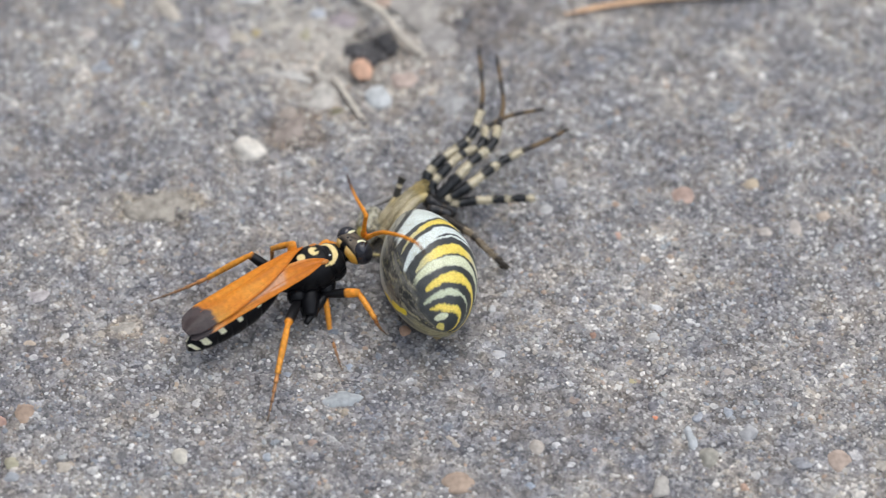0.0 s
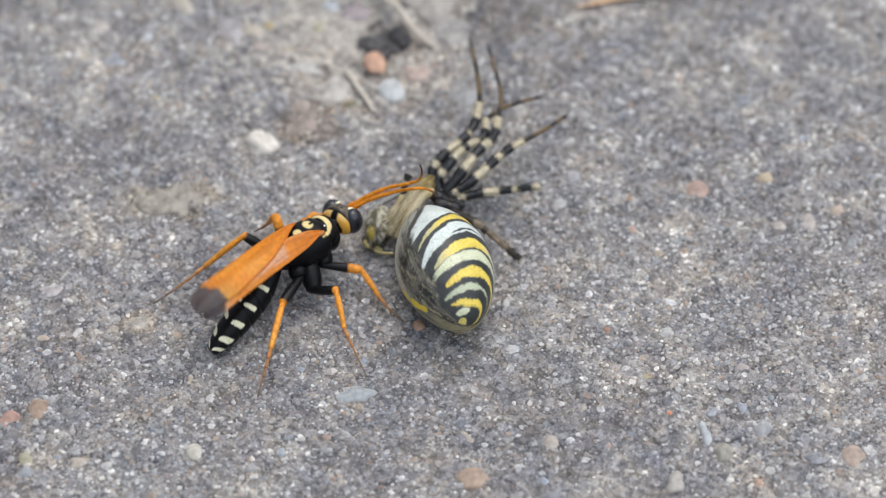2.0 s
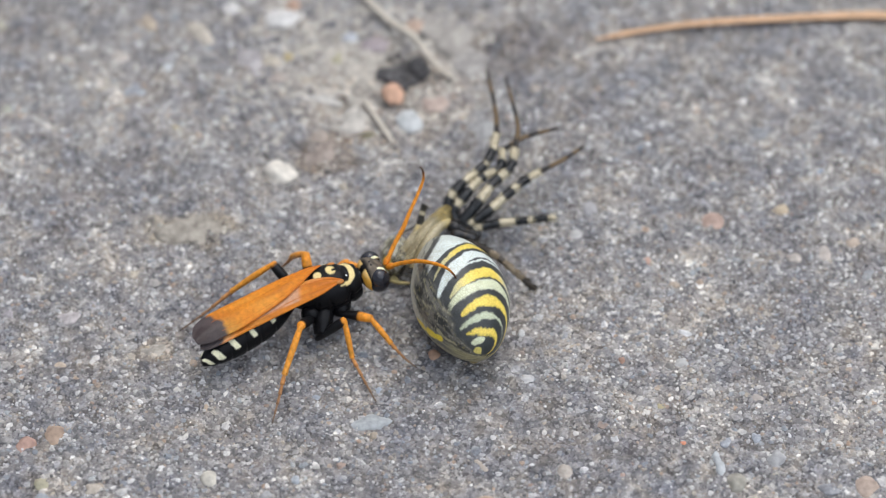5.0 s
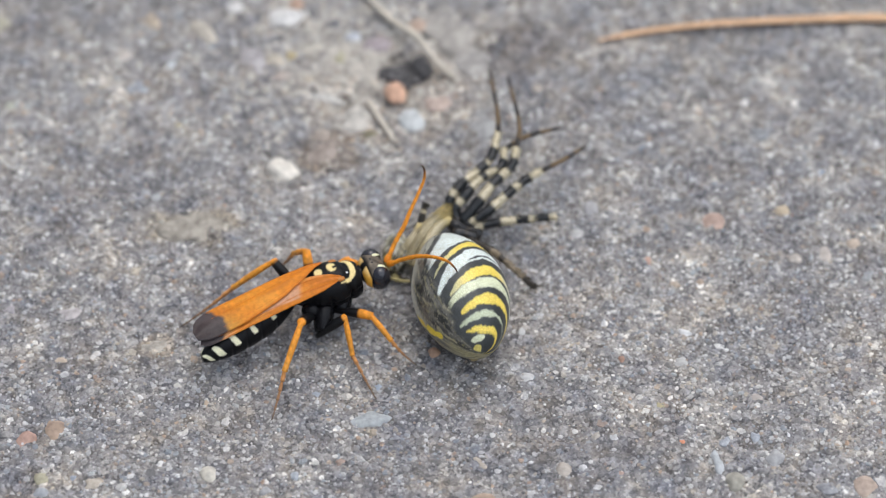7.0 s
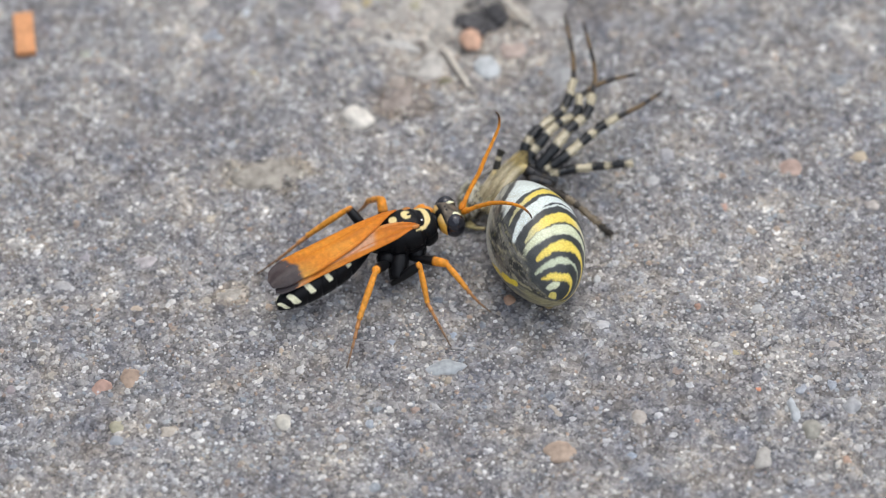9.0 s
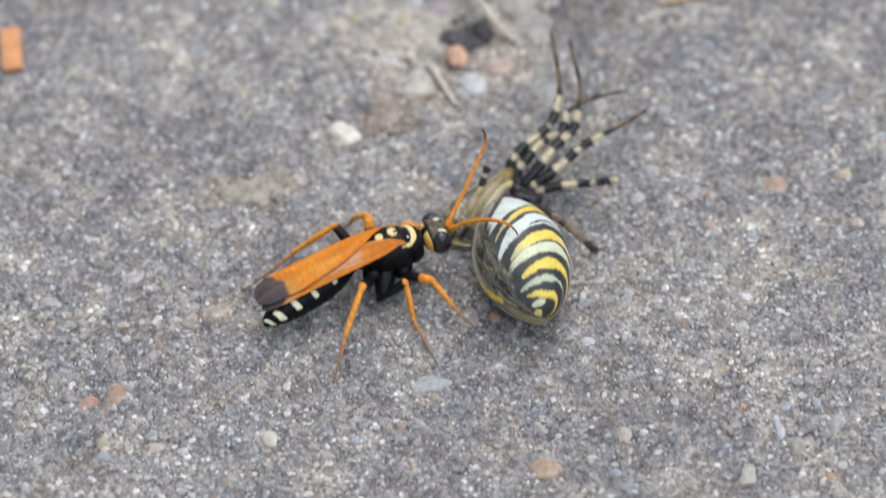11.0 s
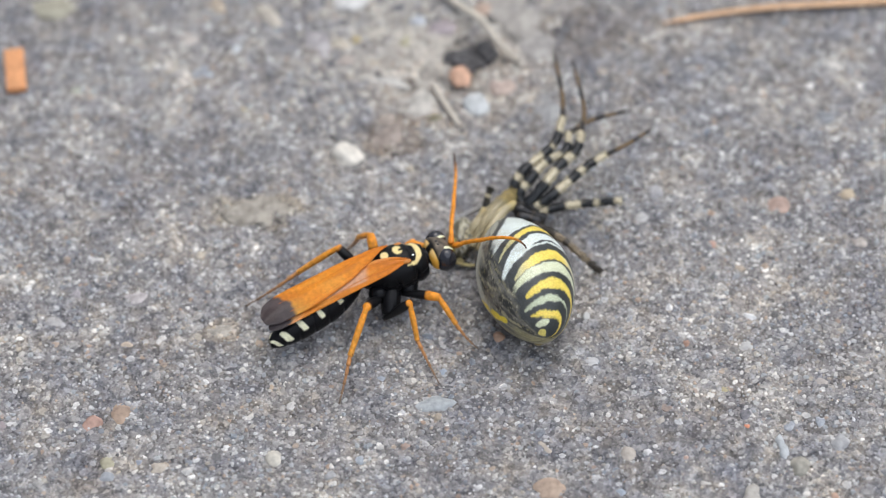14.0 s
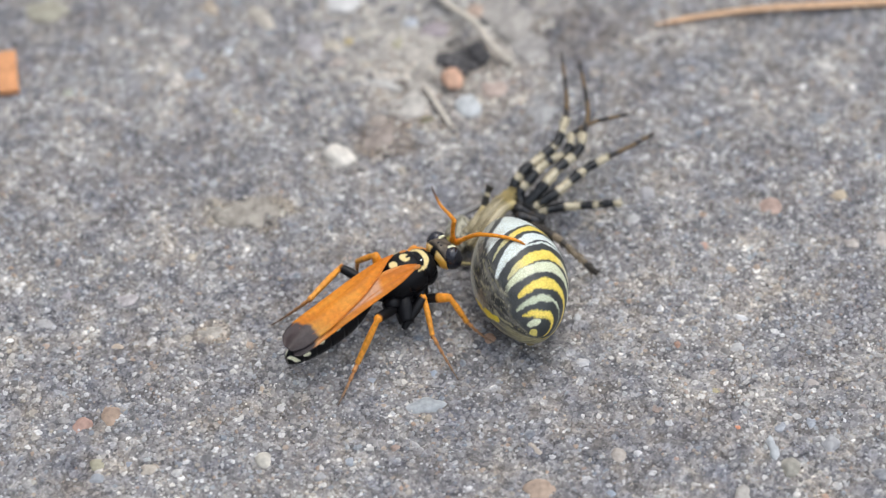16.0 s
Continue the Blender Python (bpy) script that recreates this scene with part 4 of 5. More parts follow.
def spider_abdomen():
    centre = np.array([-0.055, -0.1, 4.13])

    def section(u):
        t = -math.cos(math.pi * (0.02 + 0.96 * u))
        r = 4.254 * (max(0.0, 1 - abs(t) ** (1.8 if t > 0 else 2.0))) ** 0.5 * (1.0 + 0.061 * t - 0.2 * t * t)
        return centre + AXIS * (7.24 if t > 0 else 6.68) * t, DORSAL * r, FLANK * r

    def colour(u, th, p):
        t = -math.cos(math.pi * (0.02 + 0.96 * u))
        a = math.degrees(th if th < math.pi else th - 2 * math.pi)
        w = Vector(p)
        wob = 0.014 * noise.noise(w * 0.7) + 0.012 * noise.noise(w * 2.3) + 0.012 * noise.noise(w * 5.5)
        # the flank: dark, marbled with fine pale lines that run from waist to tail
        run = Vector((a * 0.13, t * 4.2, 0.4))
        mott = noise.noise(run) + 0.7 * noise.noise(run * 2.3) + 0.5 * noise.noise(run * 5.1)
        flank = blend((0.18, 0.172, 0.15), (0.035, 0.036, 0.035), step(-0.4, 0.4, mott))
        line = noise.noise(Vector((a * 0.17 + 1.2 * noise.noise(w * 0.6), t * 2.2, 3.0))) + 0.35 * noise.noise(w * 4)
        flank = blend(flank, (0.46, 0.42, 0.27), step(0.16, 0.4, line) * (0.45 + 0.4 * step(80, 100, a)))
        flank = blend(flank, (0.34, 0.31, 0.14), step(0.4, 0.55, noise.noise(w * 3.1)) * 0.5)
        if a > 0:
            rim = 84 + 24 * step(-0.7, 0.2, t) + 5 * noise.noise(w * 0.5)
            flank = blend(flank, (0.8, 0.78, 0.66), step(rim - 7, rim + 3, a) * step(rim + 30, rim + 22, a) * step(0.5, 0.15, t) * (0.75 + 0.3 * noise.noise(run * 3)))
            front = step(-0.1, -0.4, t) * step(-0.3, 0.05, noise.noise(Vector((a * 0.2, t * 2.0, 7.0))) + 0.3 * noise.noise(w * 3))
            flank = blend(flank, (0.55, 0.56, 0.48), front * 0.8)
            for sa, st, da, dt in ((125, 0.24, 6, 0.13), (119, 0.46, 8, 0.1), (113, 0.6, 7, 0.06)):
                spot = math.hypot((a - sa + 25 * (t - st)) / da, (t - st) / dt) + 0.3 * noise.noise(w * 2.0)
                flank = blend(flank, (1.0, 0.76, 0.05), step(1.15, 0.9, spot))
        flank = blend(flank, (0.52, 0.49, 0.36), step(0.34, 0.5, noise.noise(w * 5.5)) * 0.6 * step(0.0, 0.3, noise.noise(w * 1.2) + 0.25))
        belly = max(step(134, 146, abs(a)), step(0.66, 0.8, t) * step(96, 118, abs(a)))
        flank = blend(flank, (0.5, 0.45, 0.25), belly * (0.7 + 0.5 * noise.noise(run * 1.7)))
        # the back: bands over a slate ground
        side = max(0.0, a + 5) / 45
        back = blend(COAL, (0.1, 0.105, 0.105), 0.7 * step(5, 55, a) * (0.75 + 0.5 * noise.noise(w * 1.1)))
        for k, (at, half, far, sweep, tint) in enumerate(BANDS):
            c = t - (sweep * side ** 1.45 if a > -5 else 0.055 * ((a + 5) / 30) ** 2) + wob
            h = half * (1 + 0.22 * noise.noise(w * 0.6 + Vector((k, 0, 0))))
            if a > 0:
                h *= (1 - 0.5 * min(1.0, a / far) ** 1.8) * math.sqrt(max(0.0, 1 - min(1.0, a / (far + 3)) ** 6))
            else:
                h *= 1 - 0.35 * step(8, 55, -a) - (0.5 * step(2, 16, -a) if k == 5 else 0)
            f = step(h + 0.012, h - 0.012, abs(c - at)) if h > 0.006 else 0.0
            if k == 1:
                f *= 1 - step(0.02, 0.012, abs(c + 0.098 - 0.0008 * a)) * step(20, 10, a)
            if k in (0, 2):
                tint = blend(tint, (0.7, 0.66, 0.36) if a > 0 else (0.84, 0.82, 0.6), max(step(20, 46, a), step(18, 46, -a)))
            back = blend(back, tint, f)
        shoulder = -0.49 + 0.215 * side ** 1.35 if a > -5 else -0.49
        margin = 34 + 70 * (t + 0.7) if t > -0.9 else 20
        f = step(shoulder + 0.014, shoulder - 0.014, t + wob) * step(margin + 5, margin - 2, a + 5 * noise.noise(w * 1.3)) * (step(-75, -62, a))
        back = blend(back, WHITE, f)
        if t > 0.8:
            for st, sa, dt, da, tint in ((0.912, 38, 0.028, 24, PALE), (0.972, 62, 0.02, 26, (0.85, 0.72, 0.2))):
                back = blend(back, tint, step(1.15, 0.85, math.hypot((t - st) / dt, (a - sa) / da) + 0.25 * noise.noise(w * 2.5)))
        edge = 64 + 6 * noise.noise(w * 0.5) + 7 * noise.noise(w * 1.6) + 18 * step(0.55, 0.85, t) + (20 if a < 0 else 0)
        if t < -0.15:
            edge = min(edge, max(30, margin + 5 + 3 * noise.noise(w * 2)))
            flank = blend(flank, COAL, step(8, 4, abs(a - edge - 3)) * 0.9)
        return blend(back, flank, step(edge - 5, edge + 6, abs(a)))
    return loft(220, 220, section, colour)


def band_colour(cuts, dark=(0.014, 0.015, 0.016), pale=(0.62, 0.56, 0.42)):
    def colour(u):
        f = 0.0
        for a, b in cuts:
            f = max(f, step(a - 0.012, a + 0.012, u) * step(b + 0.012, b - 0.012, u))
        return blend(pale, dark, f)
    return colour


def setae(points, radius, tint, count, seed, length=(0.3, 0.55), lift=(0.12, 0.3), thick=0.042):
    """Short hairs that lie along a leg, in the leg's own bands of colour."""
    r = random.Random(seed)
    line = spline(points, 14)
    made = []
    for _ in range(count):
        i = r.randrange(len(line) - 1)
        u = i / (len(line) - 1)
        way = line[i + 1] - line[i]
        way = way / (np.linalg.norm(way) + 1e-9)
        d = np.array([r.gauss(0, 1) for _ in range(3)])
        d = d - way * (d @ way)
        d = d / (np.linalg.norm(d) + 1e-9)
        a = line[i] + d * radius(u) * 0.85
        b = a + way * r.uniform(*length) + d * r.uniform(*lift)
        c = tint(u)
        k = r.uniform(0.6, 1.25)
        made.append(tube([a, b], lambda u: thick * (1 - 0.8 * u), lambda u, c=c, k=k: tuple(v * k for v in c), 2, 4))
    return joined(*made)


def spider_leg(points, tip, r0, r1, cuts, dark=(0.016, 0.018, 0.02), pale=(0.66, 0.58, 0.4)):
    """A thick banded length and a thin brown foot; points in the spider's space."""
    tint = band_colour(cuts, dark, pale)

    def girth(u):
        return 0.9 * (r0 + (r1 - r0) * u) * (1 + 0.07 * math.sin(23 * u)) * (1.14 if tint(u)[0] < 0.1 else 1.0)
    leg = part("leg", tube(points, girth, tint, 24, 9), SPIDERLEG, spider, "hairy leg banded black and cream")
    tagged(part("setae", setae(points, girth, tint, 260, int(100 * r1 + 10 * len(points))), FUR, leg, "short hairs along the leg"), kind="stuff")
    if tip:
        foot = [points[-1]] + tip
        part("tarsus", tube(foot, lambda u: 0.27 - 0.11 * u, band_colour(((0.0, 0.2), (0.56, 0.72), (0.86, 1.0)), (0.02, 0.017, 0.014), (0.17, 0.11, 0.05)), 10, 8), SPIDERLEG, leg, "thin dark brown foot")


part("abdomen", spider_abdomen(), ABDOMEN, spider, "swollen abdomen banded yellow, white and black")
part("spinneret", ball((1.3, -6.15, 2.75), (0.5, 0.55, 0.42), 8, 10), plain("tan_spinneret", (0.3, 0.24, 0.12), 0.6), spider)


def olive(u, th, p):
    w = Vector(p)
    f = step(-0.1, 0.3, noise.noise(w * 1.5) + 0.6 * noise.noise(w * 3.9))
    c = blend((0.5, 0.47, 0.34), (0.12, 0.105, 0.06), f)
    c = blend(c, (0.66, 0.64, 0.56), step(0.2, 0.4, noise.noise(w * 2.6 + Vector((5, 0, 0)))) * 0.8)
    ray = math.sin(5 * math.atan2(p[1] - 7.3, p[0] + 5.9))
    c = blend(c, (0.05, 0.045, 0.03), step(0.6, 0.95, ray + 0.3 * noise.noise(w * 2)) * 0.7)
    face = step(5.7, 5.1, p[1] + 0.5 * noise.noise(w * 1.8))
    c = blend(c, (0.035, 0.03, 0.02), face * step(-0.35, 0.1, noise.noise(w * 2.2 + Vector((0, 3, 0)))))
    return blend(c, (0.62, 0.5, 0.1), step(0.75, 0.45, math.hypot(p[0] + 6.85, p[1] - 5.4)))


def shaft(u):
    return blend(blend((0.56, 0.48, 0.3), (0.36, 0.3, 0.17), 0.5 + 0.5 * math.sin(9 * u)), (0.62, 0.5, 0.22), step(0.7, 0.95, u))


carapace = part("carapace", ball((-5.87, 6.9, 1.45), (1.35, 2.15, 1.25), 36, 40, olive), CARAPACE, spider, "olive-grey carapace with dark rays and a blackish face")
tagged(part("fur", joined(setae([(-1.1, 10.9, 2.9), (-2.63, 9.16, 3.1), (-3.79, 7.48, 2.6), (-5.2, 6.0, 1.8)], lambda u: 0.45 + 0.6 * u, lambda u: (0.78, 0.68, 0.44), 460, 4, (0.4, 1.2), (0.05, 0.4), 0.022),
                          setae([(-0.9, 11.2, 2.9), (-1.9, 10.0, 3.0)], lambda u: 0.55, lambda u: (0.82, 0.64, 0.26), 240, 8, (0.5, 1.2), (0.1, 0.45), 0.024),
                          setae([(-5.6, 8.8, 1.6), (-6.0, 5.4, 1.5)], lambda u: 1.15, lambda u: (0.72, 0.7, 0.62), 240, 12, (0.2, 0.5), (0.05, 0.2), 0.02)), FUR, carapace, "long pale hairs"), kind="stuff")
for line, r in (([(-5.52, 6.11, 1.7), (-4.56, 7.44, 2.5), (-3.71, 8.99, 2.9)], 0.4), ([(-4.9, 5.45, 1.7), (-3.79, 7.48, 2.7), (-2.63, 9.16, 3.1), (-1.77, 10.18, 3.0)], 0.44),
                ([(-4.24, 5.15, 1.5), (-3.28, 6.81, 2.6), (-2.12, 8.69, 3.0), (-1.1, 9.82, 2.8)], 0.46), ([(-5.2, 7.3, 1.9), (-4.1, 8.6, 2.3), (-2.2, 10.6, 2.6)], 0.32)):
    part("femur", tube(line, lambda u, r=r: r * (0.85 + 0.2 * math.sin(3.1 * u)), shaft, 10, 12), SPIDERLEG, spider, "tan folded upper part of a leg")
part("femur", tube([(-6.9, 8.9, 1.1), (-5.47, 9.54, 1.6), (-4.0, 10.2, 1.9)], lambda u: 0.26, lambda u: blend((0.42, 0.42, 0.44), (0.3, 0.28, 0.24), u), 8, 10), SPIDERLEG, spider, "thin grey folded leg")
dark_joint = lambda u: blend((0.016, 0.016, 0.017), (0.06, 0.045, 0.03), step(0.6, 1.0, math.sin(14 * u)))  # noqa: E731
leg_base = part("leg_base", joined(tube([(-1.1, 9.7, 2.5), (-0.3, 9.2, 2.5), (0.9, 9.0, 2.1), (1.5, 9.1, 1.6)], lambda u: 0.5 + 0.12 * math.sin(8 * u), dark_joint, 8, 12),
                                   tube([(-0.7, 8.6, 2.2), (0.2, 8.5, 2.4), (1.2, 8.4, 1.8)], lambda u: 0.55 + 0.1 * math.sin(9 * u), dark_joint, 8, 12),
                                   tube([(-0.9, 10.5, 2.3), (0.0, 9.7, 2.4), (0.7, 9.6, 2.2)], lambda u: 0.45 + 0.1 * math.sin(7 * u), dark_joint, 8, 12)), SPIDERLEG, spider, "black bundle where the legs meet")
tagged(part("setae", setae([(-1.0, 9.6, 2.4), (0.2, 9.0, 2.4), (1.3, 8.9, 1.9)], lambda u: 0.7, lambda u: (0.05, 0.045, 0.04), 220, 31, (0.2, 0.5), (0.1, 0.35), 0.025), FUR, leg_base, "short dark hairs"), kind="stuff")
part("palp", tube([(-6.6, 6.2, 1.0), (-7.2, 5.6, 0.9), (-6.75, 4.9, 0.6), (-5.6, 4.4, 0.5), (-4.6, 4.3, 0.5)], lambda u: 0.3 - 0.16 * u, band_colour(((0.12, 0.3), (0.5, 0.62)), (0.07, 0.055, 0.025), (0.56, 0.47, 0.2)), 8, 9), SPIDERLEG, spider, "curled yellowish palp")
part("palp", tube([(-6.0, 5.6, 1.2), (-6.2, 5.0, 0.9), (-5.7, 4.7, 0.4)], lambda u: 0.36 - 0.14 * u, band_colour(((0.3, 0.6),), (0.05, 0.04, 0.02), (0.5, 0.42, 0.2)), 8, 9), SPIDERLEG, spider, "short dark-ringed palp")
part("leg_stump", tube([(-3.7, 8.9, 2.4), (-3.66, 9.45, 3.0), (-3.5, 9.95, 3.75), (-3.3, 10.35, 4.2), (-3.2, 10.5, 4.35)], lambda u: (0.34 + 0.06 * math.sin(9 * u)) * (1 - 0.5 * step(0.85, 1.0, u)), band_colour(((0.2, 0.45), (0.56, 1.0)), (0.035, 0.032, 0.025), (0.55, 0.48, 0.32)), 8, 10), SPIDERLEG, spider, "folded dark knee of a leg")
spider_leg([(-0.76, 11.12, 2.40), (-1.12, 11.79, 3.20), (-0.15, 13.19, 3.80), (1.71, 14.92, 4.20), (2.64, 16.20, 4.40), (3.22, 19.00, 4.50)], [(3.14, 22.03, 4.30), (2.32, 28.79, 3.00)], 0.5, 0.36, ((0.09, 0.25), (0.32, 0.455), (0.557, 0.67), (0.714, 0.87)))
spider_leg([(-0.45, 10.30, 2.40), (-0.66, 10.87, 3.00), (0.52, 12.29, 3.80), (1.81, 13.80, 4.20), (3.52, 15.13, 4.20), (3.79, 17.48, 4.00)], [(5.74, 19.29, 3.80), (8.92, 21.25, 3.00)], 0.5, 0.36, ((0.0, 0.26), (0.318, 0.454), (0.58, 0.64), (0.737, 0.877)))
spider_leg([(-0.14, 9.79, 2.20), (1.19, 10.93, 3.40), (2.99, 13.25, 4.20), (4.45, 15.13, 4.20), (4.93, 17.44, 4.20)], [(5.17, 20.79, 4.10), (4.08, 27.83, 3.00)], 0.56, 0.36, ((0.0, 0.326), (0.45, 0.57), (0.667, 0.845)))
spider_leg([(-0.04, 9.56, 2.00), (2.07, 10.46, 3.00), (4.23, 12.34, 3.60), (5.64, 14.0, 3.50), (7.2, 15.4, 3.40)], [(9.4, 17.3, 3.00), (11.3, 19.5, 2.40)], 0.55, 0.3, ((0.0, 0.1), (0.15, 0.33), (0.455, 0.57), (0.655, 0.83)))
spider_leg([(0.17, 9.24, 1.90), (2.74, 9.85, 2.30), (5.41, 10.16, 2.50), (7.12, 10.87, 2.00), (8.64, 11.45, 1.50)], [], 0.46, 0.27, ((0.0, 0.1), (0.17, 0.325), (0.45, 0.57), (0.64, 0.87)))
spider_leg([(0.6, 8.0, 2.0), (2.98, 6.16, 2.5), (4.86, 4.58, 2.0), (6.81, 3.88, 0.3)], [], 0.4, 0.22, ((0.0, 0.3), (0.42, 0.5), (0.8, 1.0)), (0.07, 0.058, 0.045), (0.34, 0.27, 0.18))


def limb(pieces, lengths, rows):
    """Keys a jointed limb. rows: seconds, the hip in the body's millimetres, then pitch and heading of each piece from the hip outwards.
    Between the rows the joints glide on, and each piece starts where the one before it ends. The end of an antenna keeps its bend upright."""
    times = [r[0] for r in rows]
    joints = []
    for _, hip, *turns in rows:
        line = [np.array(hip, float)]
        for (pitch, heading), length in zip(turns, lengths):
            line.append(line[-1] + length * np.array(pose(0, 0, 0, 0, pitch, heading).col[0][:3]))
        joints.append(np.array(line))
    ways = []
    for i in range(len(rows)):
        a, b = max(0, i - 1), min(len(rows) - 1, i + 1)
        still = (i and np.allclose(joints[i], joints[i - 1])) or (i < len(rows) - 1 and np.allclose(joints[i], joints[i + 1]))
        ways.append(joints[i] * 0 if still else (joints[b] - joints[a]) / (times[b] - times[a]))
    made = [[] for _ in pieces]
    turn = [pose(0, 0, 0, 0, *t).to_quaternion() for t in rows[0][2:]]
    for i in range(len(rows)):
        span = times[i + 1] - times[i] if i < len(rows) - 1 else 0
        for k in range(5 if 0 < span <= 1 else 1):
            f = k / 5
            line = joints[i]
            if k:
                line = (joints[i] * (2 * f ** 3 - 3 * f * f + 1) + ways[i] * span * (f ** 3 - 2 * f * f + f)
                        + joints[i + 1] * (3 * f * f - 2 * f ** 3) + ways[i + 1] * span * (f ** 3 - f * f))
            at = Vector(line[0])
            for j, length in enumerate(lengths):
                way = Vector(line[j + 1] - line[j]).normalized()
                if j == 1 and len(pieces) == 2:
                    turn[j] = Euler((0, math.asin(-way.z), math.atan2(way.y, way.x))).to_quaternion()
                else:
                    turn[j] = (turn[j] @ Vector((1, 0, 0))).rotation_difference(way) @ turn[j]
                made[j].append((times[i] + f * span, Matrix.LocRotScale(at * MM, turn[j], None)))
                at = at + way * length
    for piece, path in zip(pieces, made):
        walk(piece, path)


def flick(wing, hinge, spread):
    """The wasp flicks its folded wings up about their hinge as it tugs: seconds, degrees."""
    h = pose(*(c * MM for c in hinge))
    beats = ((0, 0), (0.1, 0), (0.2, 8), (0.267, 3), (0.333, 6), (0.433, 2), (0.5, 0), (0.7, 0), (0.767, 6.5), (0.833, 5), (0.9, 0), (0.967, 0), (1.033, 9), (1.1, 0),
             (1.167, 5), (1.233, 7), (1.3, 0), (1.933, 0), (1.967, 1), (2.033, 10), (2.1, 0), (14.533, 0), (14.6, 4), (14.7, 0), (14.767, 4), (14.833, 5), (14.9, 1),
             (15.2, 1), (15.267, 2.5), (15.333, 1), (15.4, 6), (15.467, 1), (15.767, 0), (15.833, 3), (15.9, 0), (16, 0))
    walk(wing, [(t, h @ pose(0, 0, 0, 0, lift, spread * lift) @ h.inverted()) for t, lift in beats])


def motions():
    """The wasp tugs, steps back, stands, lets go and grips again; its prey is dragged and twitches."""
    walk(wasp, [
        (0, pose(-0.01040, -0.00478, -0.00002, -0.5, 0.3, 29.4)),
        (0.5, pose(-0.00984, -0.00297, 0.00002, -0.4, -0.6, 36.0)),
        (1, pose(-0.00934, -0.00185, -0.00001, -0.7, 0.2, 36.5)),
        (1.5, pose(-0.00938, -0.00130, 0.00003, -0.2, -1.2, 34.7)),
        (2, pose(-0.01219, -0.00241, -0.00002, -0.4, 1.6, 42.5)),
        (2.5, pose(-0.01197, -0.00341, 0.00003, -0.2, -0.9, 29.6)),
        (3, pose(-0.01160, -0.00407, 0.00001, -0.2, -0.3, 24.8)),
        (3.5, pose(-0.01160, -0.00420, -0.00000, -0.0, 0.0, 24.0)),
        (13.5, pose(-0.01160, -0.00420, -0.00000, -0.0, 0.0, 24.0)),
        (14, pose(-0.01145, -0.00403, 0.00001, -0.4, -0.2, 25.0)),
        (14.5, pose(-0.01367, -0.00297, -0.00001, -0.8, 0.2, 37.0)),
        (15, pose(-0.01373, -0.00237, 0.00001, -0.3, -0.5, 33.1)),
        (15.5, pose(-0.01007, -0.00556, -0.00002, 0.1, 0.3, 25.6)),
        (16, pose(-0.00987, -0.00478, -0.00003, -0.8, 0.6, 37.0))])
    walk(head, [
        (0, pose(0.00235, 0.00000, 0.00460, -1.6, -8.2, 7.7)),
        (0.5, pose(0.00235, 0.00000, 0.00460, -2.5, -6.0, 5.9)),
        (1, pose(0.00235, 0.00000, 0.00460, -2.2, 5.6, 5.6)),
        (1.5, pose(0.00235, 0.00000, 0.00460, -0.3, -2.6, -4.7)),
        (2, pose(0.00235, 0.00000, 0.00460, -6.7, 7.1, 11.2)),
        (2.5, pose(0.00235, 0.00000, 0.00460, 2.3, 12.9, -4.5)),
        (3, pose(0.00235, 0.00000, 0.00460, 2.2, 3.3, -2.4)),
        (3.5, pose(0.00235, 0.00000, 0.00460, 0.0, 0.0, 0.0)),
        (13.5, pose(0.00235, 0.00000, 0.00460, 0.0, 0.0, 0.0)),
        (14, pose(0.00235, 0.00000, 0.00460, 1.5, 1.0, 2.0)),
        (14.5, pose(0.00235, 0.00000, 0.00460, 6.4, 12.7, 19.9)),
        (15, pose(0.00235, 0.00000, 0.00460, -0.7, 12.6, 0.8)),
        (15.5, pose(0.00235, 0.00000, 0.00460, 2.4, 3.1, 24.8)),
        (16, pose(0.00235, 0.00000, 0.00460, 1.9, -6.4, 2.2))])
    flick(wings[0], (-0.2, 1.3, 5.7), -0.25)
    flick(wings[1], (0.6, -1.0, 5.9), -0.12)
    walk(gaster, [
        (0, pose(-0.00320, 0.00000, 0.00370, 2.4, 2.2, -4.0)),
        (0.5, pose(-0.00320, 0.00000, 0.00370, 1.7, -2.5, -1.0)),
        (1, pose(-0.00320, 0.00000, 0.00370, 3.6, -5.4, -2.4)),
        (1.5, pose(-0.00320, 0.00000, 0.00370, 2.0, -5.6, -1.7)),
        (2, pose(-0.00320, 0.00000, 0.00370, 2.4, -7.4, -1.3)),
        (2.5, pose(-0.00320, 0.00000, 0.00370, 1.7, -2.5, -2.1)),
        (3, pose(-0.00320, 0.00000, 0.00370, 2.1, 2.2, -0.7)),
        (3.5, pose(-0.00320, 0.00000, 0.00370, 1.2, 2.2, 0.7)),
        (13.5, pose(-0.00320, 0.00000, 0.00370, 1.2, 2.2, 0.7)),
        (14, pose(-0.00320, 0.00000, 0.00370, 2.4, 1.0, 0.2)),
        (14.5, pose(-0.00320, 0.00000, 0.00370, 1.7, 2.2, 1.0)),
        (15, pose(-0.00320, 0.00000, 0.00370, 1.7, -3.5, -1.2)),
        (15.5, pose(-0.00320, 0.00000, 0.00370, -0.3, 2.2, -6.0)),
        (16, pose(-0.00320, 0.00000, 0.00370, -3.9, 2.2, -7.0))])
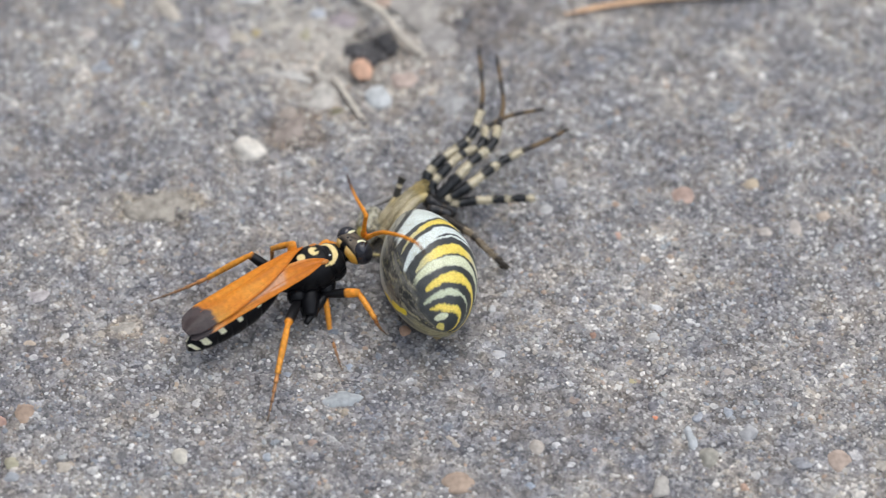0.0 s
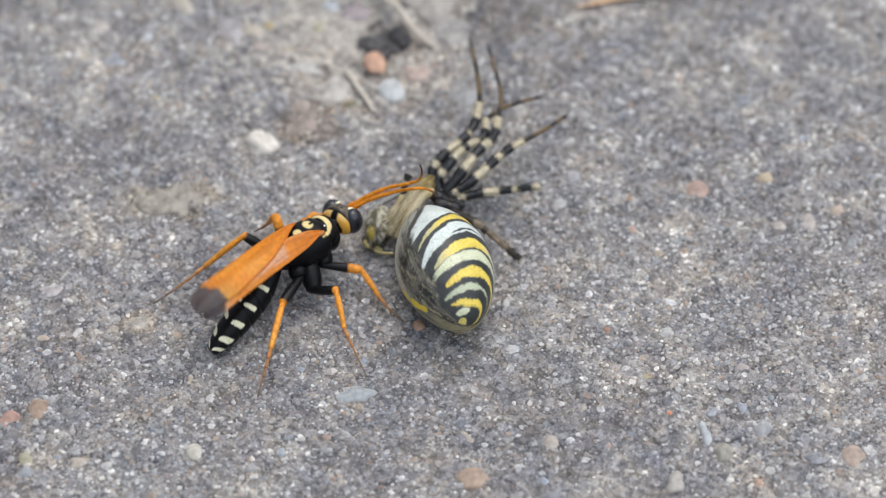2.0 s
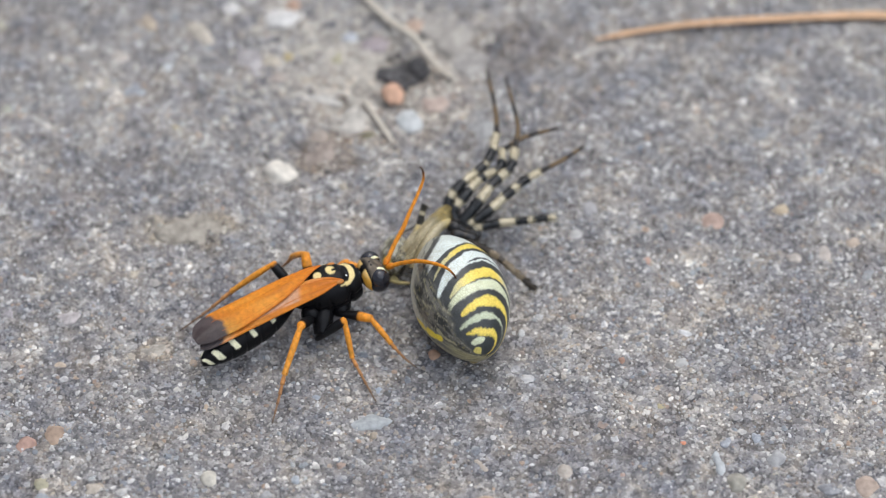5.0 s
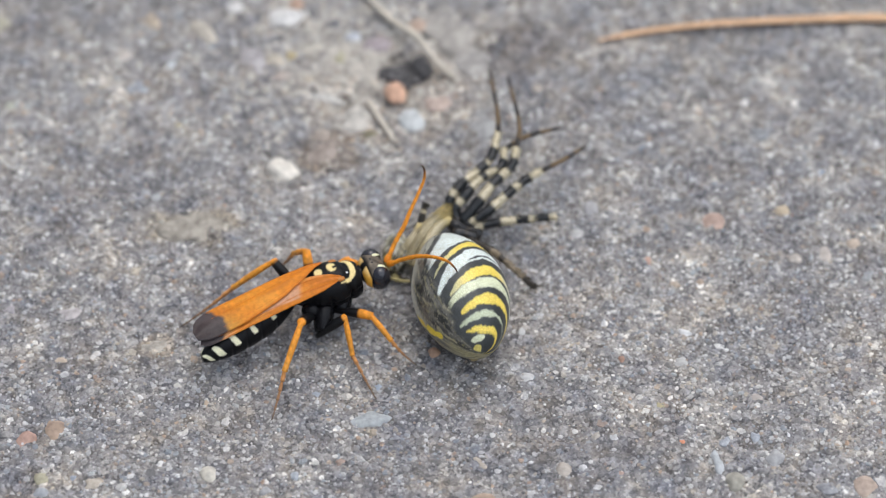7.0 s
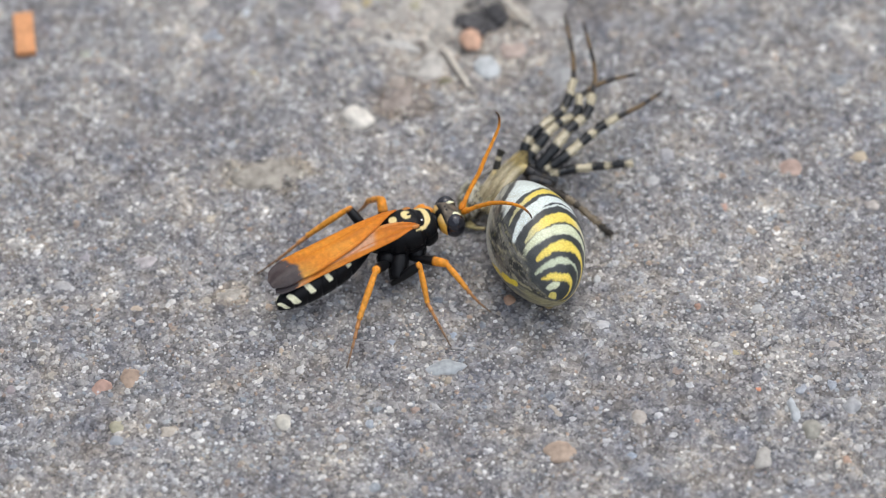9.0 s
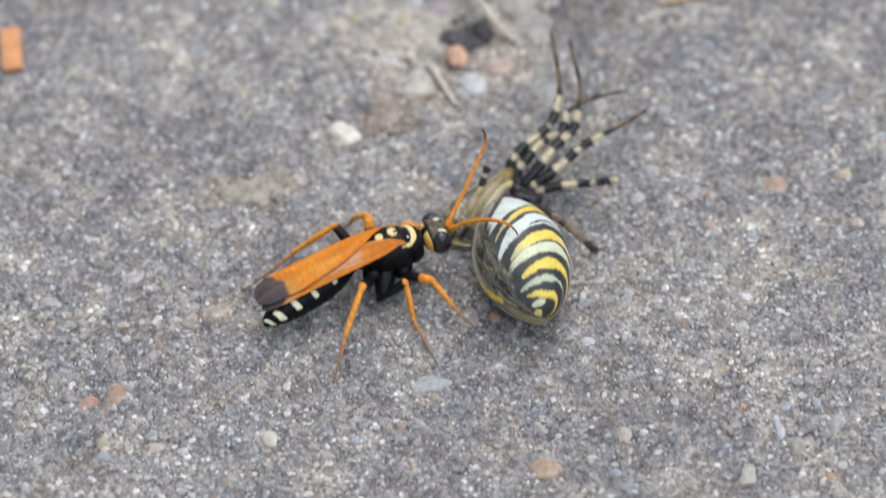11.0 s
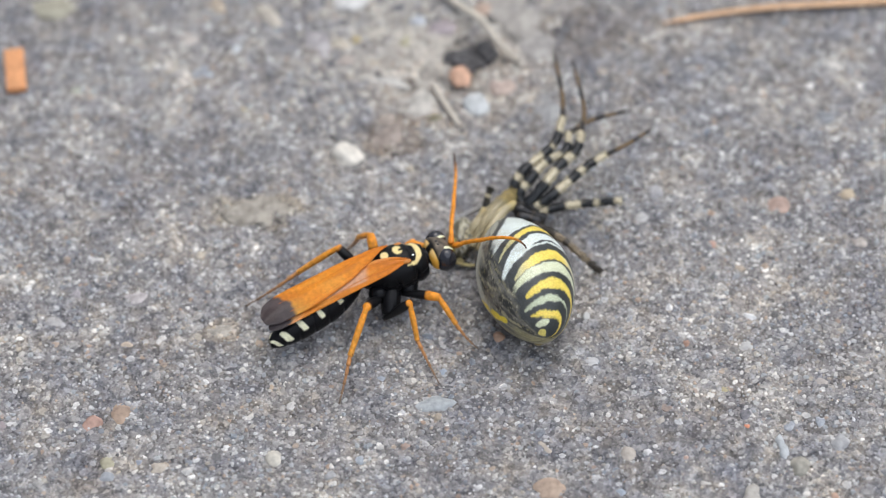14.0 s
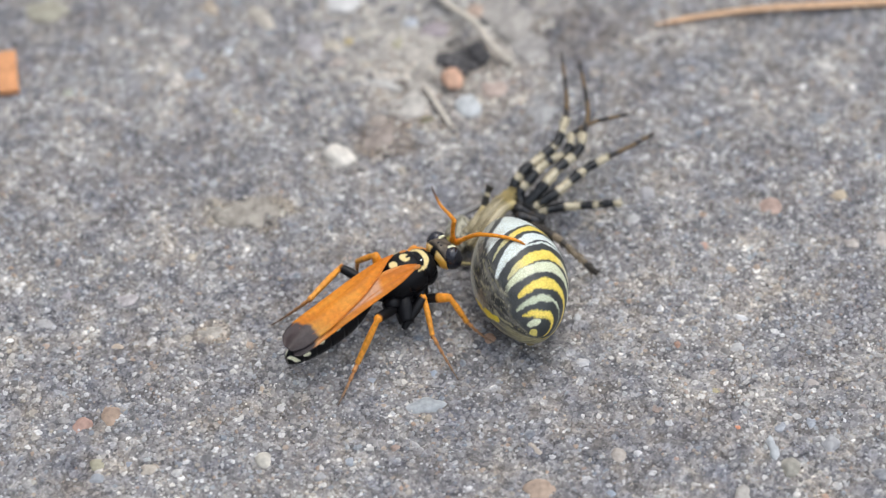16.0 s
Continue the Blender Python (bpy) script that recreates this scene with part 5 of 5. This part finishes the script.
    limb(front_right, (2.97, 2.86, 2.95), [
        (0, (0.22, -2.12, 2.61), (-15.4, -39.4), (12.8, -87.9), (68.5, -2.9)),
        (0.5, (0.26, -2.19, 2.58), (9.8, -56.2), (32.7, -96.1), (9.3, -103.3)),
        (1, (0.23, -2.15, 2.59), (6.9, -58.0), (40.1, -102.4), (7.3, -95.0)),
        (1.5, (0.21, -2.12, 2.60), (4.9, -65.5), (23.2, -102.1), (23.5, -74.1)),
        (2, (0.36, -2.29, 2.59), (2.0, -49.4), (25.7, -93.6), (20.6, -84.4)),
        (2.5, (0.19, -2.07, 2.59), (-20.4, -63.8), (57.4, -52.0), (24.0, -77.1)),
        (3, (0.20, -2.10, 2.60), (-17.7, -51.9), (50.7, -55.2), (23.5, -64.5)),
        (3.5, (0.19, -2.09, 2.60), (-12.3, -45.1), (33.9, -63.9), (25.6, -60.4)),
        (13.5, (0.19, -2.09, 2.60), (-12.3, -45.1), (33.9, -63.9), (25.6, -60.4)),
        (14, (0.21, -2.11, 2.60), (-12.0, -43.3), (40.3, -70.0), (25.3, -67.0)),
        (14.5, (0.42, -2.57, 2.50), (11.4, -64.4), (15.6, -76.4), (18.1, -75.8)),
        (15, (0.19, -2.08, 2.59), (-17.1, -64.0), (36.8, -82.3), (27.2, -69.4)),
        (15.5, (0.24, -2.07, 2.60), (-5.7, 31.3), (22.2, -18.1), (32.0, -54.7)),
        (16, (0.19, -2.08, 2.59), (-21.4, -51.9), (52.1, -66.7), (25.8, -65.0))])
    limb(middle_right, (2.66, 3.48, 4.78), [
        (0, (-2.13, -3.27, 1.99), (-9.7, 30.4), (52.9, -107.6), (-5.0, -105.6)),
        (0.5, (-2.08, -3.25, 2.00), (-50.5, -68.1), (40.2, -124.1), (20.2, -105.7)),
        (1, (-2.08, -3.26, 2.01), (-39.1, -95.9), (30.9, -125.2), (22.4, -109.2)),
        (1.5, (-2.08, -3.26, 2.01), (-33.5, -96.9), (26.4, -123.1), (20.7, -106.1)),
        (2, (-2.08, -3.25, 2.00), (-32.3, -74.7), (28.4, -117.3), (21.6, -105.7)),
        (2.5, (-2.08, -3.25, 2.00), (-43.2, -48.3), (40.8, -98.3), (17.4, -93.4)),
        (3, (-2.10, -3.24, 1.98), (-41.1, -22.0), (60.1, -91.6), (6.8, -91.9)),
        (3.5, (-2.08, -3.25, 2.00), (-41.1, -16.8), (53.8, -94.2), (9.6, -86.9)),
        (13.5, (-2.08, -3.25, 2.00), (-41.1, -16.8), (53.8, -94.2), (9.6, -86.9)),
        (14, (-2.10, -3.24, 1.98), (-45.7, -31.1), (57.4, -94.7), (10.0, -89.4)),
        (14.5, (-2.08, -3.25, 2.00), (-39.5, -25.6), (47.3, -101.6), (13.9, -97.4)),
        (15, (-2.09, -3.24, 1.99), (-40.3, -35.8), (52.7, -95.7), (10.2, -93.5)),
        (15.5, (-1.93, -3.17, 2.12), (-34.8, 27.7), (42.2, -75.2), (13.7, -87.0)),
        (16, (-1.99, -3.23, 2.07), (-33.7, 13.5), (41.0, -109.3), (15.4, -96.3))])
    limb(hind_right, (3.33, 4.58, 4.41), [
        (0, (-2.61, -1.92, 2.91), (-17.7, -131.8), (31.7, -133.1), (18.9, -130.2)),
        (0.5, (-2.79, -2.02, 2.86), (9.3, -147.8), (18.3, -141.9), (8.1, -134.7)),
        (1, (-3.55, -2.39, 2.62), (14.4, -152.6), (10.4, -140.0), (10.3, -138.9)),
        (1.5, (-3.24, -2.13, 2.81), (7.5, -159.8), (9.9, -145.9), (13.2, -146.9)),
        (2, (-2.59, -1.90, 2.90), (-1.5, -158.4), (12.7, -144.4), (29.5, -148.7)),
        (2.5, (-2.61, -1.91, 2.91), (-29.9, -140.4), (29.6, -135.8), (26.2, -129.0)),
        (3, (-2.60, -1.90, 2.90), (-37.6, -129.9), (32.8, -138.7), (28.0, -128.7)),
        (3.5, (-2.60, -1.90, 2.90), (-40.3, -130.3), (35.9, -136.8), (27.3, -128.5)),
        (13.5, (-2.60, -1.90, 2.90), (-40.3, -130.3), (35.9, -136.8), (27.3, -128.5)),
        (14, (-2.60, -1.89, 2.89), (-37.4, -133.2), (41.8, -140.5), (22.8, -127.0)),
        (14.5, (-2.60, -1.90, 2.90), (-33.7, -130.3), (46.4, -147.5), (18.9, -134.9)),
        (15, (-2.60, -1.90, 2.90), (-29.8, -128.8), (41.2, -135.4), (18.2, -129.0)),
        (15.5, (-2.58, -1.88, 2.87), (-46.6, -132.3), (57.3, -170.8), (16.8, -134.2)),
        (16, (-2.59, -1.90, 2.89), (-31.7, -152.1), (53.8, -169.9), (12.7, -148.1))])
    limb(hind_left, (3.09, 4.84, 5.61), [
        (0, (-2.75, 1.54, 3.15), (-33.4, 129.9), (37.4, 152.4), (17.0, 164.8)),
        (0.5, (-2.92, 1.74, 3.25), (-15.9, 130.6), (22.8, 163.9), (19.1, 162.9)),
        (1, (-3.19, 1.93, 3.28), (-9.4, 140.0), (12.0, 175.2), (28.3, 155.0)),
        (1.5, (-3.22, 1.92, 3.28), (-9.0, 142.6), (19.0, 173.2), (17.0, 168.5)),
        (2, (-2.83, 1.64, 3.23), (-34.5, 123.4), (42.3, 150.1), (20.2, 168.9)),
        (2.5, (-2.80, 1.59, 3.19), (-41.4, 120.7), (36.4, 157.7), (21.1, -178.2)),
        (3, (-2.80, 1.60, 3.20), (-42.3, 122.9), (40.6, 161.8), (19.4, -176.5)),
        (3.5, (-2.79, 1.59, 3.19), (-40.3, 119.6), (36.9, 167.0), (22.2, -172.6)),
        (13.5, (-2.79, 1.59, 3.19), (-40.3, 119.6), (36.9, 167.0), (22.2, -172.6)),
        (14, (-2.79, 1.59, 3.18), (-43.1, 129.8), (39.2, 160.1), (20.4, -178.3)),
        (14.5, (-2.80, 1.60, 3.19), (-79.9, 105.6), (19.6, 168.8), (56.3, 148.8)),
        (15, (-2.80, 1.60, 3.19), (-76.6, 109.0), (21.9, 169.9), (50.5, 158.7)),
        (15.5, (-2.86, 1.69, 3.25), (-24.7, 122.7), (-1.0, 179.1), (56.6, 134.8)),
        (16, (-2.78, 1.55, 3.19), (-13.0, 114.5), (-3.8, -158.6), (48.6, 133.9))])
    limb(middle_left, (2.93, 2.81, 3.3), [
        (0, (-1.21, 1.58, 2.92), (-76.8, 62.2), (41.2, 122.2), (81.7, 136.2)),
        (0.5, (-1.19, 1.57, 2.96), (-58.4, 104.0), (47.1, 141.5), (77.8, 148.1)),
        (1, (-1.19, 1.59, 2.99), (-42.3, 116.4), (40.3, 158.3), (65.0, 158.2)),
        (1.5, (-1.20, 1.61, 3.01), (-47.6, 98.9), (53.7, 115.2), (57.1, 131.8)),
        (2, (-1.19, 1.65, 3.05), (-46.6, 76.8), (57.2, 68.3), (54.4, 101.1)),
        (2.5, (-1.20, 1.60, 3.00), (-46.3, 72.3), (49.7, 100.4), (59.1, 122.6)),
        (3, (-1.19, 1.64, 3.04), (-42.0, 81.4), (46.3, 103.6), (58.8, 124.6)),
        (3.5, (-1.19, 1.63, 3.02), (-42.2, 79.0), (45.9, 107.7), (59.0, 127.1)),
        (13.5, (-1.19, 1.63, 3.02), (-42.2, 79.0), (45.9, 107.7), (59.0, 127.1)),
        (14, (-1.20, 1.61, 3.01), (-44.0, 82.6), (46.2, 104.2), (60.4, 124.9)),
        (14.5, (-1.20, 1.59, 3.00), (-23.2, 65.2), (19.5, 93.7), (68.0, 118.2)),
        (15, (-1.22, 1.78, 3.13), (-36.1, 95.1), (38.6, 112.1), (63.6, 129.9)),
        (15.5, (-1.25, 1.79, 3.11), (-29.2, 103.8), (21.8, 113.5), (80.7, 130.8)),
        (16, (-1.19, 1.59, 2.94), (-74.6, 120.8), (45.1, 113.3), (81.3, 130.7))])
    limb(antenna_right, (3.65, 4.4), [
        (0, (5.42, 0.02, 5.15), (-49.7, -76.8), (-20.8, -71.3)),
        (0.5, (5.44, -0.07, 5.04), (-7.9, -3.4), (-13.8, -31.9)),
        (1, (5.46, -0.09, 4.41), (-43.9, -77.7), (-17.6, -99.1)),
        (1.5, (5.39, -0.64, 4.84), (-46.1, -92.4), (-19.2, -98.8)),
        (2, (5.45, 0.23, 4.36), (-37.7, -47.9), (-24.8, -55.6)),
        (2.5, (5.34, -0.63, 3.99), (-27.5, -77.7), (-13.6, -86.6)),
        (3, (5.42, -0.52, 4.51), (-29.7, -58.2), (-18.2, -67.8)),
        (3.5, (5.44, -0.39, 4.70), (-34.0, -54.5), (-23.5, -69.5)),
        (4.5, (5.44, -0.39, 4.70), (-37.8, -49.4), (-25.1, -65.7)),
        (8, (5.44, -0.39, 4.70), (-40.7, -43.8), (-30.0, -63.8)),
        (13.5, (5.44, -0.39, 4.70), (-40.9, -43.3), (-30.8, -62.0)),
        (14, (5.46, -0.28, 4.64), (-40.7, -53.3), (-29.9, -52.7)),
        (14.5, (5.34, 0.65, 3.98), (-50.9, -69.7), (34.0, 20.8)),
        (15, (5.40, -0.35, 4.03), (-11.1, -61.8), (8.4, -97.4)),
        (15.5, (5.32, 0.94, 4.51), (-52.9, -93.2), (-42.3, -85.0)),
        (16, (5.43, -0.28, 5.03), (-47.6, -69.5), (-11.0, -59.9))])
    limb(antenna_left, (3.65, 5.6), [
        (0, (5.30, 0.33, 5.13), (-78.3, -96.5), (27.7, 76.1)),
        (0.5, (5.33, 0.24, 5.02), (-73.7, -88.3), (20.9, 36.4)),
        (1, (5.35, 0.23, 4.41), (-79.4, 35.0), (8.8, 49.1)),
        (1.5, (5.34, -0.31, 4.84), (-67.4, -26.1), (15.4, 35.5)),
        (2, (5.31, 0.53, 4.33), (-39.3, -41.8), (-31.9, -62.7)),
        (2.5, (5.30, -0.31, 4.02), (-36.6, 30.6), (-15.2, 41.3)),
        (3, (5.36, -0.20, 4.52), (-35.1, 32.0), (-34.0, 31.6)),
        (3.5, (5.36, -0.07, 4.70), (-35.1, 34.3), (-34.3, 35.9)),
        (13.5, (5.36, -0.07, 4.70), (-35.1, 34.3), (-34.3, 35.9)),
        (14, (5.37, 0.04, 4.65), (-14.3, 63.6), (9.9, 63.6)),
        (14.5, (5.16, 0.93, 4.03), (-68.8, -108.3), (33.7, 53.3)),
        (15, (5.31, -0.02, 4.04), (-53.8, -36.5), (19.8, 31.0)),
        (15.5, (5.12, 1.20, 4.53), (-62.8, 135.6), (30.9, 98.0)),
        (16, (5.33, 0.04, 5.03), (-78.4, -111.5), (32.0, 73.7))])
    rows = [(0, -0.16, 0.14, -4.8), (0.5, -0.18, 0.14, -4.9), (1.0, 0.53, 0.09, -1.2), (1.5, 0.51, 0.02, -0.6), (2.0, 0.0, 0.05, -0.2), (2.5, 0.0, 0.05, -0.1),
            (15.5, 0.0, 0.05, -0.1), (16, 0.35, 0.25, -2.3)]
    walk(spider, [(t, pose(x * MM, (y - 5) * MM, 0, 0, 0, turn)) for t, x, y, turn in rows])


motions()
